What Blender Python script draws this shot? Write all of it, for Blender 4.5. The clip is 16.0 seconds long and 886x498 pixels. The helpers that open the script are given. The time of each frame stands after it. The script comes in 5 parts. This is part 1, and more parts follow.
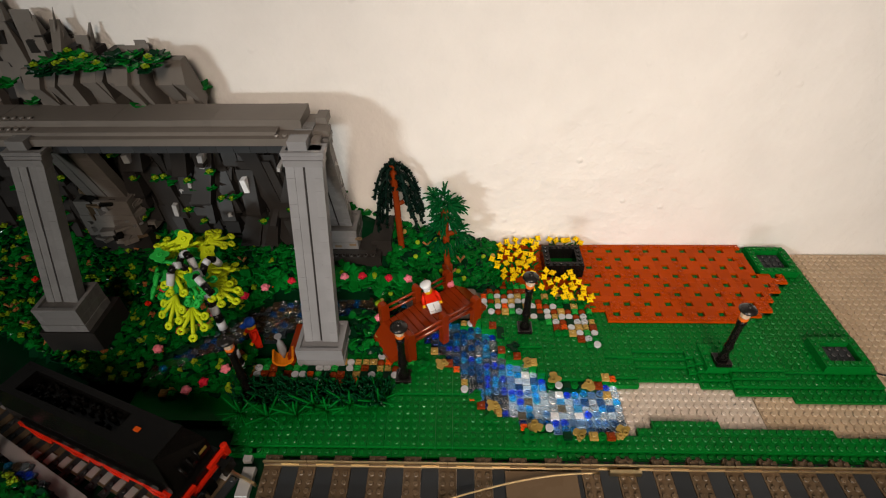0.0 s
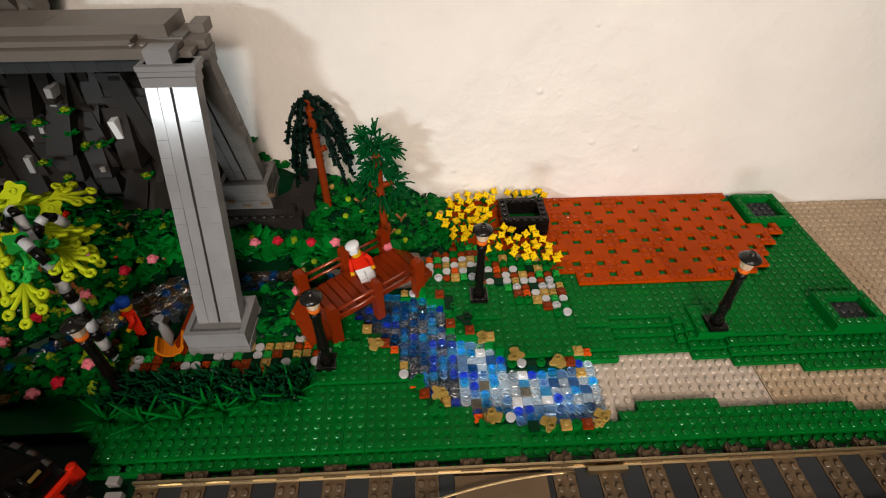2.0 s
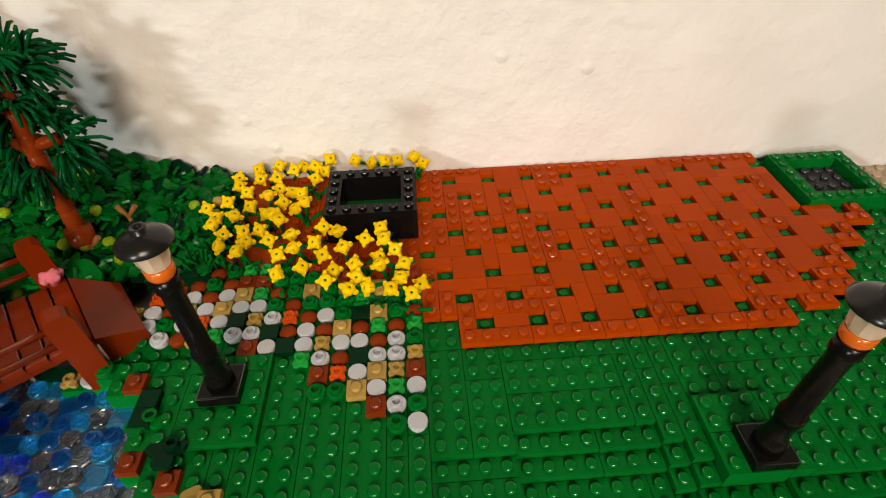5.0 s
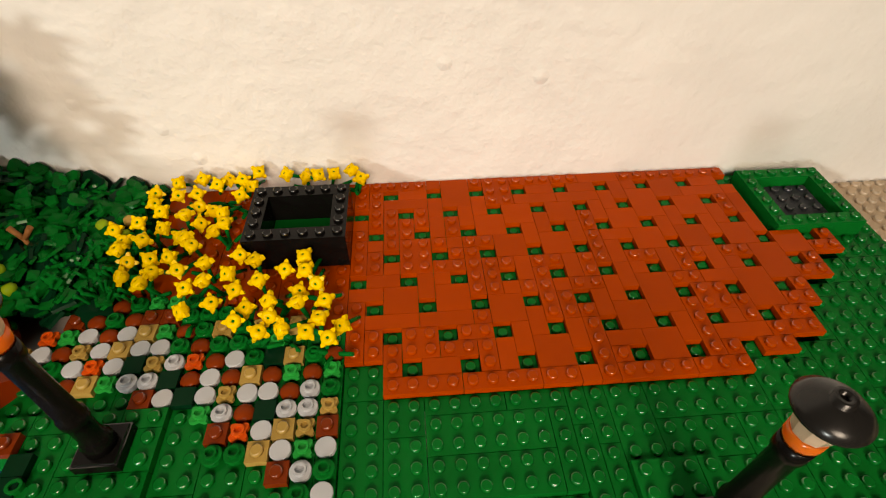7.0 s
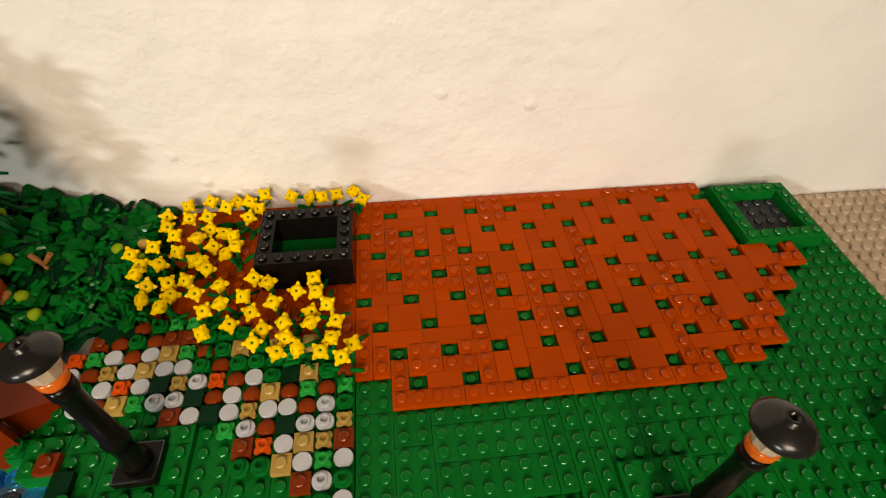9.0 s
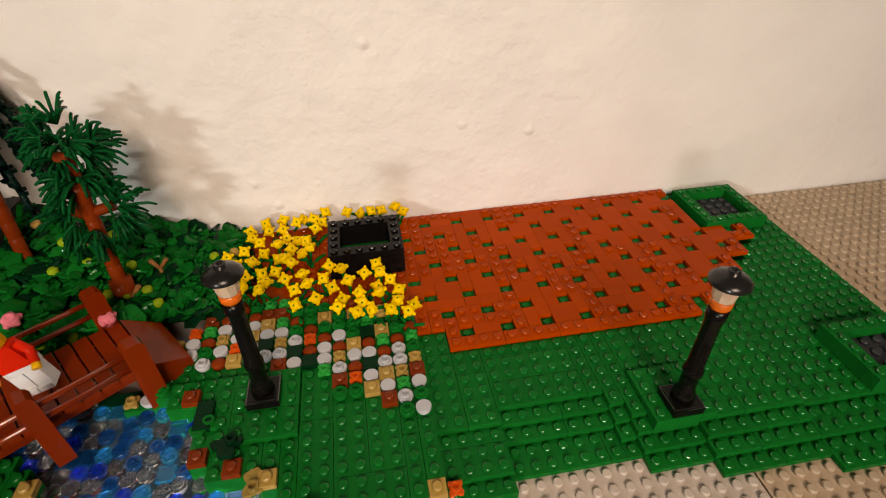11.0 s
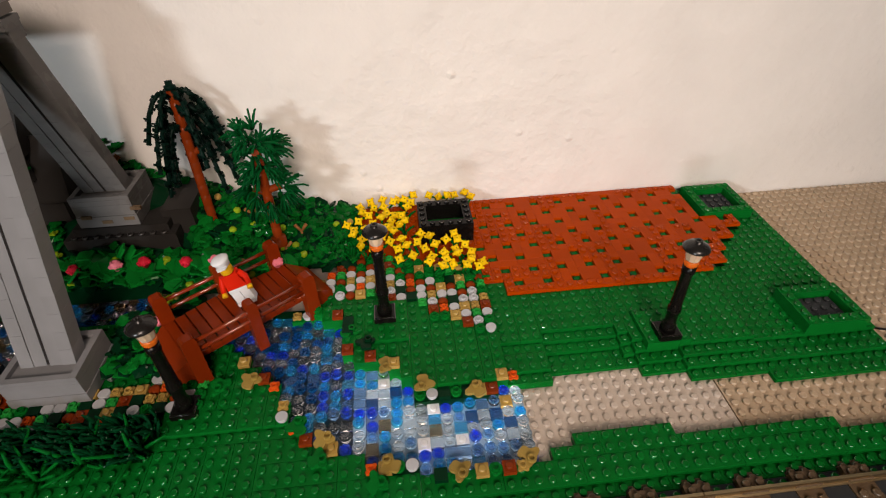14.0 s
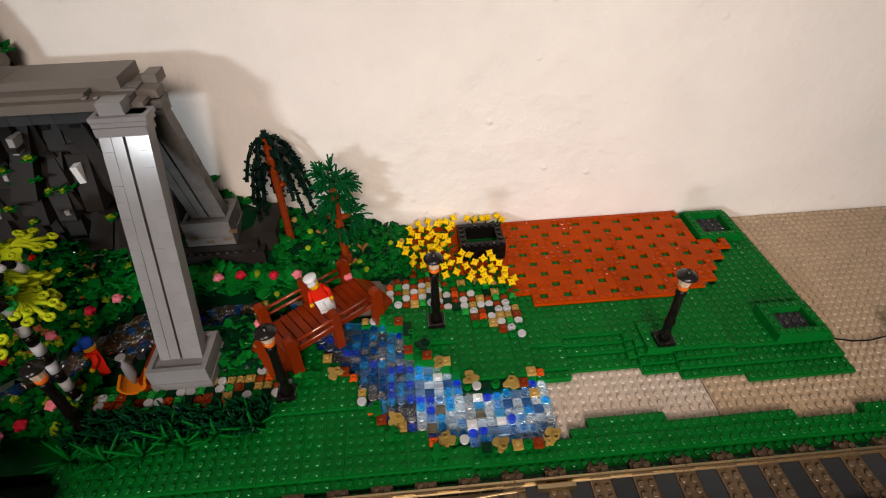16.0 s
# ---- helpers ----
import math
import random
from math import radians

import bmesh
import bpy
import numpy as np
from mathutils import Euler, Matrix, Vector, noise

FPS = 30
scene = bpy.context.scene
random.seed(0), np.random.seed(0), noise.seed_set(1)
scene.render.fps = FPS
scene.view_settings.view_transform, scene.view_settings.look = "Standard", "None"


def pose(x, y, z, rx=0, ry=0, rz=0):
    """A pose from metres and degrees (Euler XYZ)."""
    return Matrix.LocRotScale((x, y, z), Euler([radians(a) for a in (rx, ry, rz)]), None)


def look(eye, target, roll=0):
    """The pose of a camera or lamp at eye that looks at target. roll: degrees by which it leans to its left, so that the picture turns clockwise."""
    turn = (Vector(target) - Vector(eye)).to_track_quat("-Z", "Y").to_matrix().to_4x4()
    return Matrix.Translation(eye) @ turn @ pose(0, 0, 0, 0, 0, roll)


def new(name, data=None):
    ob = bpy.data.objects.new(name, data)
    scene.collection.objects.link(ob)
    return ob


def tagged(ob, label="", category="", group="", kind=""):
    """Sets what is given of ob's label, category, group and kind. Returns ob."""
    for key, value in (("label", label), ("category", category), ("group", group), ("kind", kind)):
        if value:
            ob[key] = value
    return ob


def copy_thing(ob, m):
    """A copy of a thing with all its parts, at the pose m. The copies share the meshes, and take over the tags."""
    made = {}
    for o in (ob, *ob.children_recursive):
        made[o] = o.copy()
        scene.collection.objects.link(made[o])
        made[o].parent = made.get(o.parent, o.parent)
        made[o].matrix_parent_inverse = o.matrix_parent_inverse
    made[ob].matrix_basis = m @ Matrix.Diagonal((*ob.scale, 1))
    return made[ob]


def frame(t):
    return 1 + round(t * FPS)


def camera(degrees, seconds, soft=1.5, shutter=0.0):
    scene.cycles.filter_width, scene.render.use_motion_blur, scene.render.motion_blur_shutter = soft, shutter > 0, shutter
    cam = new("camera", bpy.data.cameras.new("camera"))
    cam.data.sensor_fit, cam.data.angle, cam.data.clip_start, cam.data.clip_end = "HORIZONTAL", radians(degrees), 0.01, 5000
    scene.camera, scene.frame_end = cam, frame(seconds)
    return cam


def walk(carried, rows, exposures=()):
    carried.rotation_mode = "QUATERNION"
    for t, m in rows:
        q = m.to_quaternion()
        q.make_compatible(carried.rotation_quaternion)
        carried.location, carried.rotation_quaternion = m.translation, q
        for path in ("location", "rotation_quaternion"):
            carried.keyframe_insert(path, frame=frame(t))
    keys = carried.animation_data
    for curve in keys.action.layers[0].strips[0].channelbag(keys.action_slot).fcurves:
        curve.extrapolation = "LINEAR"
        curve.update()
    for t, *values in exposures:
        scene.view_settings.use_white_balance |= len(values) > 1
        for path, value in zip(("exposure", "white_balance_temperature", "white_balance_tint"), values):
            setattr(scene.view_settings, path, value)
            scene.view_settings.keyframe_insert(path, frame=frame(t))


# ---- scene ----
cam = camera(81.4, 16.0, soft=1.15)
PATH = [
    (0, (-0.1532, -0.3633, 0.4564), (-0.1832, 0.5561, -0.3142), -1.03),
    (0.5, (-0.1472, -0.3530, 0.4331), (-0.1611, 0.5659, -0.3386), -0.71),
    (1, (-0.1407, -0.3369, 0.4162), (-0.1331, 0.5725, -0.3667), -0.40),
    (1.5, (-0.1322, -0.3166, 0.3934), (-0.1069, 0.5838, -0.3995), -0.19),
    (2, (-0.1242, -0.2980, 0.3614), (-0.0815, 0.5986, -0.4350), -0.07),
    (2.5, (-0.1105, -0.2739, 0.3252), (-0.0547, 0.6127, -0.4815), -0.08),
    (3, (-0.0922, -0.2555, 0.2930), (-0.0342, 0.6274, -0.5176), -0.24),
    (3.5, (-0.0679, -0.2224, 0.2696), (-0.0137, 0.6633, -0.5382), -0.29),
    (4, (-0.0453, -0.1751, 0.2444), (0.0005, 0.7068, -0.5681), -0.58),
    (4.5, (-0.0227, -0.1368, 0.2180), (0.0120, 0.6148, -0.4406), -1.11),
    (5, (0.0061, -0.1005, 0.1979), (0.0442, 0.6367, -0.4768), -1.54),
    (5.2, (0.0143, -0.0907, 0.1928), (0.0607, 0.6451, -0.4830), -1.17),
    (7.3, (0.0355, -0.0631, 0.2018), (0.0898, 0.6281, -0.5189), 0.25),
    (7.5, (0.0350, -0.0600, 0.2087), (0.0871, 0.6001, -0.5407), 0.57),
    (8, (0.0310, -0.0632, 0.2205), (0.0831, 0.5845, -0.5396), 0.81),
    (8.5, (0.0311, -0.0679, 0.2240), (0.0994, 0.5778, -0.5365), 1.38),
    (8.7, (0.0302, -0.0679, 0.2227), (0.1061, 0.5918, -0.5249), 1.45),
    (10.8, (-0.0110, -0.1417, 0.2265), (0.1246, 0.6446, -0.3763), -1.08),
    (11, (-0.0148, -0.1548, 0.2305), (0.1168, 0.6341, -0.3697), -1.10),
    (11.5, (-0.0226, -0.1758, 0.2425), (0.0998, 0.6135, -0.3592), -1.29),
    (12, (-0.0304, -0.1968, 0.2518), (0.0864, 0.5915, -0.3524), -1.19),
    (12.5, (-0.0398, -0.2144, 0.2635), (0.0626, 0.5720, -0.3457), -1.25),
    (13, (-0.0487, -0.2290, 0.2747), (0.0460, 0.5566, -0.3366), -1.25),
    (13.5, (-0.0540, -0.2439, 0.2894), (0.0317, 0.5408, -0.3244), -1.40),
    (14, (-0.0576, -0.2556, 0.2979), (0.0149, 0.5250, -0.3230), -1.46),
    (14.5, (-0.0671, -0.2655, 0.3195), (-0.0018, 0.5076, -0.3114), -1.36),
    (15, (-0.0720, -0.2781, 0.3403), (-0.0117, 0.4924, -0.2943), -1.51),
    (15.5, (-0.0803, -0.2934, 0.3619), (-0.0231, 0.4754, -0.2750), -1.51),
    (16, (-0.0907, -0.3073, 0.3786), (-0.0390, 0.4620, -0.2583), -1.63),
]
walk(cam, [(t, look(eye, target, roll)) for t, eye, target, roll in PATH],
     [(0, -0.54, 6550, 14), (3.5, -0.55, 6350, 13), (5.0, -0.52, 6650, 11), (7.3, -0.56, 7100, 11), (8.7, -0.56, 7100, 11), (11.0, -0.72, 7100, 18), (13.0, -0.67, 6650, 18), (16.0, -0.60, 6450, 18)])

# ---- light: one plain white lamp in front of the layout, one warm ceiling lamp, a closed room ----
world = bpy.data.worlds.new("room_air")
scene.world = world
world.use_nodes = True
world.node_tree.nodes["Background"].inputs[0].default_value = (1.0, 0.86, 0.7, 1)
world.node_tree.nodes["Background"].inputs[1].default_value = 0.03


def area(name, eye, target, size, power, colour, spread):
    data = bpy.data.lights.new(name, "AREA")
    data.shape, data.size, data.energy, data.color = "DISK", size, power, colour
    data.spread = math.radians(spread)
    ob = new(name, data)
    ob.matrix_world = look(eye, target)
    return ob


def long_lamp(name, eye, target, wide, high, power, colour, spread):
    data = bpy.data.lights.new(name, "AREA")
    data.shape, data.size, data.size_y, data.energy, data.color = "RECTANGLE", wide, high, power, colour
    data.spread = math.radians(spread)
    ob = new(name, data)
    ob.matrix_world = look(eye, target)
    return ob


long_lamp("window_light", (-1.66, -2.92, 0.90), (0.0, 0.1, 0.15), 0.36, 0.18, 5.2, (0.80, 0.88, 0.87), 50.0)
area("ceiling_lamp_light", (0.06, -1.50, 1.15), (0.0, 0.1, 0.1), 0.85, 4.2, (0.95, 0.80, 0.65), 42.0)

U, P = 0.008, 0.0032   # stud pitch, plate height

# ---- materials ----


def shader(name, rough, metal=0.0, spec=0.5):
    m = bpy.data.materials.new(name)
    m.use_nodes = True
    n, l = m.node_tree.nodes, m.node_tree.links
    b = n["Principled BSDF"]
    b.inputs["Roughness"].default_value = rough
    b.inputs["Metallic"].default_value = metal
    b.inputs["Specular IOR Level"].default_value = spec
    return m, n, l, b


def plastic(name, rgb, rough=0.24, vary=0.10, clear=0.0, grain=900.0, bump=0.04, spec=0.07):
    """Moulded toy-brick plastic: slight shade differences from piece to piece, faint scuffs and dust."""
    m, n, l, b = shader(name, rough, 0.0, 0.5 if clear else spec)
    info = n.new("ShaderNodeObjectInfo")
    geo = n.new("ShaderNodeNewGeometry")
    add = n.new("ShaderNodeMath"); add.operation = "ADD"
    l.new(info.outputs["Random"], add.inputs[0]); l.new(geo.outputs["Random Per Island"], add.inputs[1])
    tc = n.new("ShaderNodeTexCoord")
    big = n.new("ShaderNodeTexNoise"); big.inputs["Scale"].default_value = 45.0; big.inputs["Detail"].default_value = 3.0
    fine = n.new("ShaderNodeTexNoise"); fine.inputs["Scale"].default_value = grain; fine.inputs["Detail"].default_value = 2.0
    l.new(tc.outputs["Object"], big.inputs["Vector"]); l.new(tc.outputs["Object"], fine.inputs["Vector"])
    mr = n.new("ShaderNodeMapRange")
    mr.inputs["From Max"].default_value = 2.0
    mr.inputs["To Min"].default_value, mr.inputs["To Max"].default_value = 1.0 - vary, 1.0 + vary
    l.new(add.outputs[0], mr.inputs["Value"])
    mr2 = n.new("ShaderNodeMapRange")
    mr2.inputs["To Min"].default_value, mr2.inputs["To Max"].default_value = 0.86, 1.14
    l.new(big.outputs["Fac"], mr2.inputs["Value"])
    mul = n.new("ShaderNodeMath"); mul.operation = "MULTIPLY"
    l.new(mr.outputs[0], mul.inputs[0]); l.new(mr2.outputs[0], mul.inputs[1])
    hsv = n.new("ShaderNodeHueSaturation")
    hsv.inputs["Color"].default_value = (*rgb, 1)
    l.new(mul.outputs[0], hsv.inputs["Value"])
    l.new(hsv.outputs["Color"], b.inputs["Base Color"])
    mr3 = n.new("ShaderNodeMapRange")
    mr3.inputs["To Min"].default_value, mr3.inputs["To Max"].default_value = rough * 0.75, rough * 1.5
    l.new(big.outputs["Fac"], mr3.inputs["Value"]); l.new(mr3.outputs[0], b.inputs["Roughness"])
    bp = n.new("ShaderNodeBump"); bp.inputs["Strength"].default_value = bump; bp.inputs["Distance"].default_value = 0.0004
    l.new(fine.outputs["Fac"], bp.inputs["Height"]); l.new(bp.outputs["Normal"], b.inputs["Normal"])
    if clear:
        b.inputs["Transmission Weight"].default_value = clear
        b.inputs["IOR"].default_value = 1.45
    return m


GREEN = plastic("green_plastic", (0.0, 0.132, 0.015), 0.06, 0.14, spec=0.05)
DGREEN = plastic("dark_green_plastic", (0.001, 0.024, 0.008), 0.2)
NEEDLE = plastic("needle_green_plastic", (0.0015, 0.012, 0.008), 0.28)
LEAF = plastic("leaf_green_plastic", (0.0004, 0.130, 0.014), 0.1, 0.5)
BGREEN = plastic("bright_green_plastic", (0.015, 0.34, 0.05), 0.18, 0.18)
LIME = plastic("lime_plastic", (0.46, 0.56, 0.012), 0.2, 0.16)
OLIVE = plastic("yellow_green_plastic", (0.19, 0.29, 0.010), 0.2, 0.3)
TAN = plastic("tan_plastic", (0.47, 0.362, 0.25), 0.28, 0.03)
PALETAN = plastic("pale_tan_plastic", (0.54, 0.465, 0.395), 0.26, 0.03)
SAND = plastic("dark_tan_plastic", (0.40, 0.26, 0.065), 0.28, 0.2)
GOLD = plastic("flat_tan_plastic", (0.30, 0.205, 0.05), 0.25, 0.25)
BROWN = plastic("reddish_brown_plastic", (0.19, 0.028, 0.004), 0.16, 0.14)
BRIDGE = plastic("bridge_brown_plastic", (0.21, 0.024, 0.003), 0.12, 0.12, spec=0.16)
EARTH = plastic("earth_brown_plastic", (0.385, 0.046, 0.0002), 0.08, 0.15, spec=0.06)
ORANGE = plastic("orange_plastic", (0.62, 0.085, 0.008), 0.25)
WHITE = plastic("white_plastic", (0.46, 0.475, 0.50), 0.2, 0.06)
SNOW = plastic("bright_white_plastic", (0.72, 0.75, 0.78), 0.18, 0.03)
YELLOW = plastic("yellow_plastic", (0.86, 0.57, 0.003), 0.22, 0.08)
BLACK = plastic("black_plastic", (0.005, 0.0045, 0.004), 0.2, spec=0.16)
DISH = plastic("black_dish_plastic", (0.012, 0.011, 0.010), 0.2, spec=0.35)
RED = plastic("red_plastic", (0.66, 0.022, 0.006), 0.2)
PINK = plastic("pink_plastic", (0.75, 0.20, 0.26), 0.3, 0.2)
CRIMSON = plastic("crimson_plastic", (0.52, 0.015, 0.035), 0.3, 0.2)
BLUE = plastic("blue_plastic", (0.01, 0.06, 0.36), 0.25)
# leg grey darkened: the shade on the rear and left legs is in the colour
SHADEGREY = plastic("rear_leg_grey_plastic", (0.15, 0.146, 0.143), 0.24, 0.1)
LGREY = plastic("light_grey_plastic", (0.23, 0.232, 0.24), 0.13, 0.06, spec=0.17)
MGREY = plastic("deck_grey_plastic", (0.150, 0.134, 0.119), 0.3, 0.08)
DGREY = plastic("dark_grey_plastic", (0.024, 0.022, 0.0205), 0.3, 0.2)
PALE = plastic("pale_grey_plastic", (0.36, 0.36, 0.36), 0.2, 0.1)
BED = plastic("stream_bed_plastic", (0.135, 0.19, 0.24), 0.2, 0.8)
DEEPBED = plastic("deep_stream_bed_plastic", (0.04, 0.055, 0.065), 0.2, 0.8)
FLESH = plastic("figure_yellow_plastic", (0.80, 0.44, 0.01), 0.28)
TIE = plastic("sleeper_brown_plastic", (0.125, 0.086, 0.052), 0.25, 0.2)
SLATE = plastic("slate_grey_plastic", (0.036, 0.040, 0.044), 0.2, 0.3)
TSMOKE = plastic("clear_brown_plastic", (0.34, 0.27, 0.17), 0.04, 0.25, 0.95)
CLEAR = plastic("clear_plastic", (0.96, 0.97, 0.98), 0.03, 0.03, 1.0)
TBLUE = plastic("clear_blue_plastic", (0.06, 0.22, 1.0), 0.03, 0.2, 0.95)
TSKY = plastic("clear_sky_blue_plastic", (0.06, 0.60, 1.0), 0.03, 0.15, 0.95)
TNAVY = plastic("clear_deep_blue_plastic", (0.01, 0.15, 0.40), 0.04, 0.25, 0.85)
TLILAC = plastic("clear_lilac_plastic", (0.36, 0.58, 0.85), 0.03, 0.25, 0.98)
TORANGE = plastic("clear_orange_plastic", (0.95, 0.22, 0.02), 0.12, 0.05, 0.5)
LANTERN = plastic("clear_lantern_plastic", (0.92, 0.74, 0.55), 0.12, 0.05, 0.55)
BRASS, _n, _l, _b = shader("rail_brass", 0.32, 1.0)
_b.inputs["Base Color"].default_value = (0.62, 0.47, 0.26, 1)
_t = _n.new("ShaderNodeTexNoise"); _t.inputs["Scale"].default_value = 160.0
_r = _n.new("ShaderNodeMapRange"); _r.inputs["To Min"].default_value, _r.inputs["To Max"].default_value = 0.22, 0.5
_l.new(_t.outputs["Fac"], _r.inputs["Value"]); _l.new(_r.outputs[0], _b.inputs["Roughness"])


def plaster(name, rgb, big, fine, depth):
    m, n, l, b = shader(name, 0.85, 0.0, 0.2)
    tc = n.new("ShaderNodeTexCoord")
    a = n.new("ShaderNodeTexNoise"); a.inputs["Scale"].default_value = big; a.inputs["Detail"].default_value = 6.0; a.inputs["Roughness"].default_value = 0.55
    c = n.new("ShaderNodeTexNoise"); c.inputs["Scale"].default_value = fine; c.inputs["Detail"].default_value = 5.0
    v = n.new("ShaderNodeTexVoronoi"); v.inputs["Scale"].default_value = 26.0
    for x in (a, c, v):
        l.new(tc.outputs["Object"], x.inputs["Vector"])
    ramp = n.new("ShaderNodeValToRGB")
    ramp.color_ramp.elements[0].position, ramp.color_ramp.elements[1].position = 0.3, 0.7
    ramp.color_ramp.elements[0].color = (*[k * 0.93 for k in rgb], 1)
    ramp.color_ramp.elements[1].color = (*rgb, 1)
    l.new(a.outputs["Fac"], ramp.inputs[0]); l.new(ramp.outputs[0], b.inputs["Base Color"])
    # small raised specks, sparse
    sp = n.new("ShaderNodeMapRange")
    sp.inputs["From Min"].default_value, sp.inputs["From Max"].default_value = 0.0, 0.11
    sp.inputs["To Min"].default_value, sp.inputs["To Max"].default_value = 0.17, 0.0
    l.new(v.outputs["Distance"], sp.inputs["Value"])
    mx = n.new("ShaderNodeMath"); mx.operation = "MULTIPLY_ADD"; mx.inputs[1].default_value = 0.13
    l.new(c.outputs["Fac"], mx.inputs[0]); l.new(a.outputs["Fac"], mx.inputs[2])
    m2 = n.new("ShaderNodeMath"); m2.operation = "ADD"
    l.new(mx.outputs[0], m2.inputs[0]); l.new(sp.outputs[0], m2.inputs[1])
    bp = n.new("ShaderNodeBump"); bp.inputs["Strength"].default_value = 0.9; bp.inputs["Distance"].default_value = depth
    l.new(m2.outputs[0], bp.inputs["Height"]); l.new(bp.outputs["Normal"], b.inputs["Normal"])
    return m


WALL = plaster("white_wall_plaster", (0.82, 0.79, 0.75), 14.0, 120.0, 0.0085)
ROOM = plaster("room_paint", (0.24, 0.205, 0.17), 5.0, 60.0, 0.002)
BOARD = plaster("table_board", (0.07, 0.05, 0.035), 12.0, 200.0, 0.0005)

# ---- mesh helpers ----


def box(bm, x0, x1, y0, y1, z0, z1, mi=0):
    v = [bm.verts.new(c) for c in ((x0, y0, z0), (x1, y0, z0), (x1, y1, z0), (x0, y1, z0), (x0, y0, z1), (x1, y0, z1), (x1, y1, z1), (x0, y1, z1))]
    for q in ((3, 2, 1, 0), (4, 5, 6, 7), (0, 1, 5, 4), (1, 2, 6, 5), (2, 3, 7, 6), (3, 0, 4, 7)):
        bm.faces.new([v[k] for k in q]).material_index = mi


def lathe(bm, rings, n=12, x=0.0, y=0.0, mi=0, smooth=True, turn=0.0):
    """A body of revolution about the vertical through x, y: rings of (radius, z), from the bottom up."""
    rows = []
    for r, z in rings:
        if r < 1e-6:
            rows.append([bm.verts.new((x, y, z))])
        else:
            rows.append([bm.verts.new((x + r * math.cos(turn + 2 * math.pi * k / n), y + r * math.sin(turn + 2 * math.pi * k / n), z)) for k in range(n)])
    for a, b in zip(rows, rows[1:]):
        for k in range(n):
            j = (k + 1) % n
            if len(a) == 1 and len(b) == 1:
                continue
            vs = [a[0], b[j], b[k]] if len(a) == 1 else ([a[k], a[j], b[0]] if len(b) == 1 else [a[k], a[j], b[j], b[k]])
            f = bm.faces.new(vs)
            f.material_index, f.smooth = mi, smooth
    if len(rows[0]) > 1:
        bm.faces.new(rows[0][::-1]).material_index = mi
    if len(rows[-1]) > 1:
        bm.faces.new(rows[-1]).material_index = mi


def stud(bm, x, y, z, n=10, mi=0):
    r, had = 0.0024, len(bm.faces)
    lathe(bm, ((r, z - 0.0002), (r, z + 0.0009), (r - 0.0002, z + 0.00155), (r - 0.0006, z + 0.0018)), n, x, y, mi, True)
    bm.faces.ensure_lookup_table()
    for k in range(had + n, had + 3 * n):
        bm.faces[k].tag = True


def prism(bm, pts, z0, z1, mi=0):
    a = [bm.verts.new((x, y, z0)) for x, y in pts]
    b = [bm.verts.new((x, y, z1)) for x, y in pts]
    bm.faces.new(a[::-1]).material_index = mi
    bm.faces.new(b).material_index = mi
    n = len(pts)
    for k in range(n):
        bm.faces.new((a[k], a[(k + 1) % n], b[(k + 1) % n], b[k])).material_index = mi


def tube(bm, pts, radii, n=6, mi=0):
    pts = [Vector(p) for p in pts]
    rows = []
    for k, p in enumerate(pts):
        d = (pts[min(k + 1, len(pts) - 1)] - pts[max(k - 1, 0)]).normalized()
        side = d.cross(Vector((0.31, 0.17, 0.93))).normalized()
        up = side.cross(d)
        r = radii[k] if isinstance(radii, (list, tuple)) else radii
        rows.append([bm.verts.new(p + r * (side * math.cos(2 * math.pi * q / n) + up * math.sin(2 * math.pi * q / n))) for q in range(n)])
    for a, b in zip(rows, rows[1:]):
        for q in range(n):
            f = bm.faces.new((a[q], a[(q + 1) % n], b[(q + 1) % n], b[q]))
            f.smooth, f.material_index = True, mi
    bm.faces.new(rows[0][::-1]).material_index = mi
    bm.faces.new(rows[-1]).material_index = mi


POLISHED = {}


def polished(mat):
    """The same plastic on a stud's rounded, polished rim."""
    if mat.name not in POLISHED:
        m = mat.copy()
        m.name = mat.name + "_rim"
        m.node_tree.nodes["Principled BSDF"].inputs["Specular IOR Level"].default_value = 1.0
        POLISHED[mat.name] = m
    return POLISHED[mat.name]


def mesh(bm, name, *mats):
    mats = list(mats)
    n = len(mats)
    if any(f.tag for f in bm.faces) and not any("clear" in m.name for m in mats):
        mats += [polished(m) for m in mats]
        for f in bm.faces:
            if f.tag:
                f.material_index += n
    me = bpy.data.meshes.new(name)
    bmesh.ops.recalc_face_normals(bm, faces=bm.faces)
    bm.to_mesh(me)
    bm.free()
    for m in mats:
        me.materials.append(m)
    return me


def thing(name, label, category, at=(0, 0, 0), turn=0.0, group="", kind=""):
    ob = new(name)
    ob.empty_display_size = 0.01
    ob.matrix_basis = pose(*at, 0, 0, turn)
    return tagged(ob, label, category, group, kind)


def part(name, bm, mat, parent, label=""):
    mats = mat if isinstance(mat, (list, tuple)) else (mat,)
    ob = new(name, mesh(bm, name, *mats))
    ob.parent = parent
    return tagged(ob, label) if label else ob


def piece(name, me, parent, x, y, z, turn=0.0):
    ob = new(name, me)
    ob.parent = parent
    ob.matrix_basis = pose(x, y, z, 0, 0, turn)
    return ob


def whole(name, bm, mats, label, category, kind="", group=""):
    mats = mats if isinstance(mats, (list, tuple)) else (mats,)
    return tagged(new(name, mesh(bm, name, *mats)), label, category, group, kind)


rnd = random.Random(7)

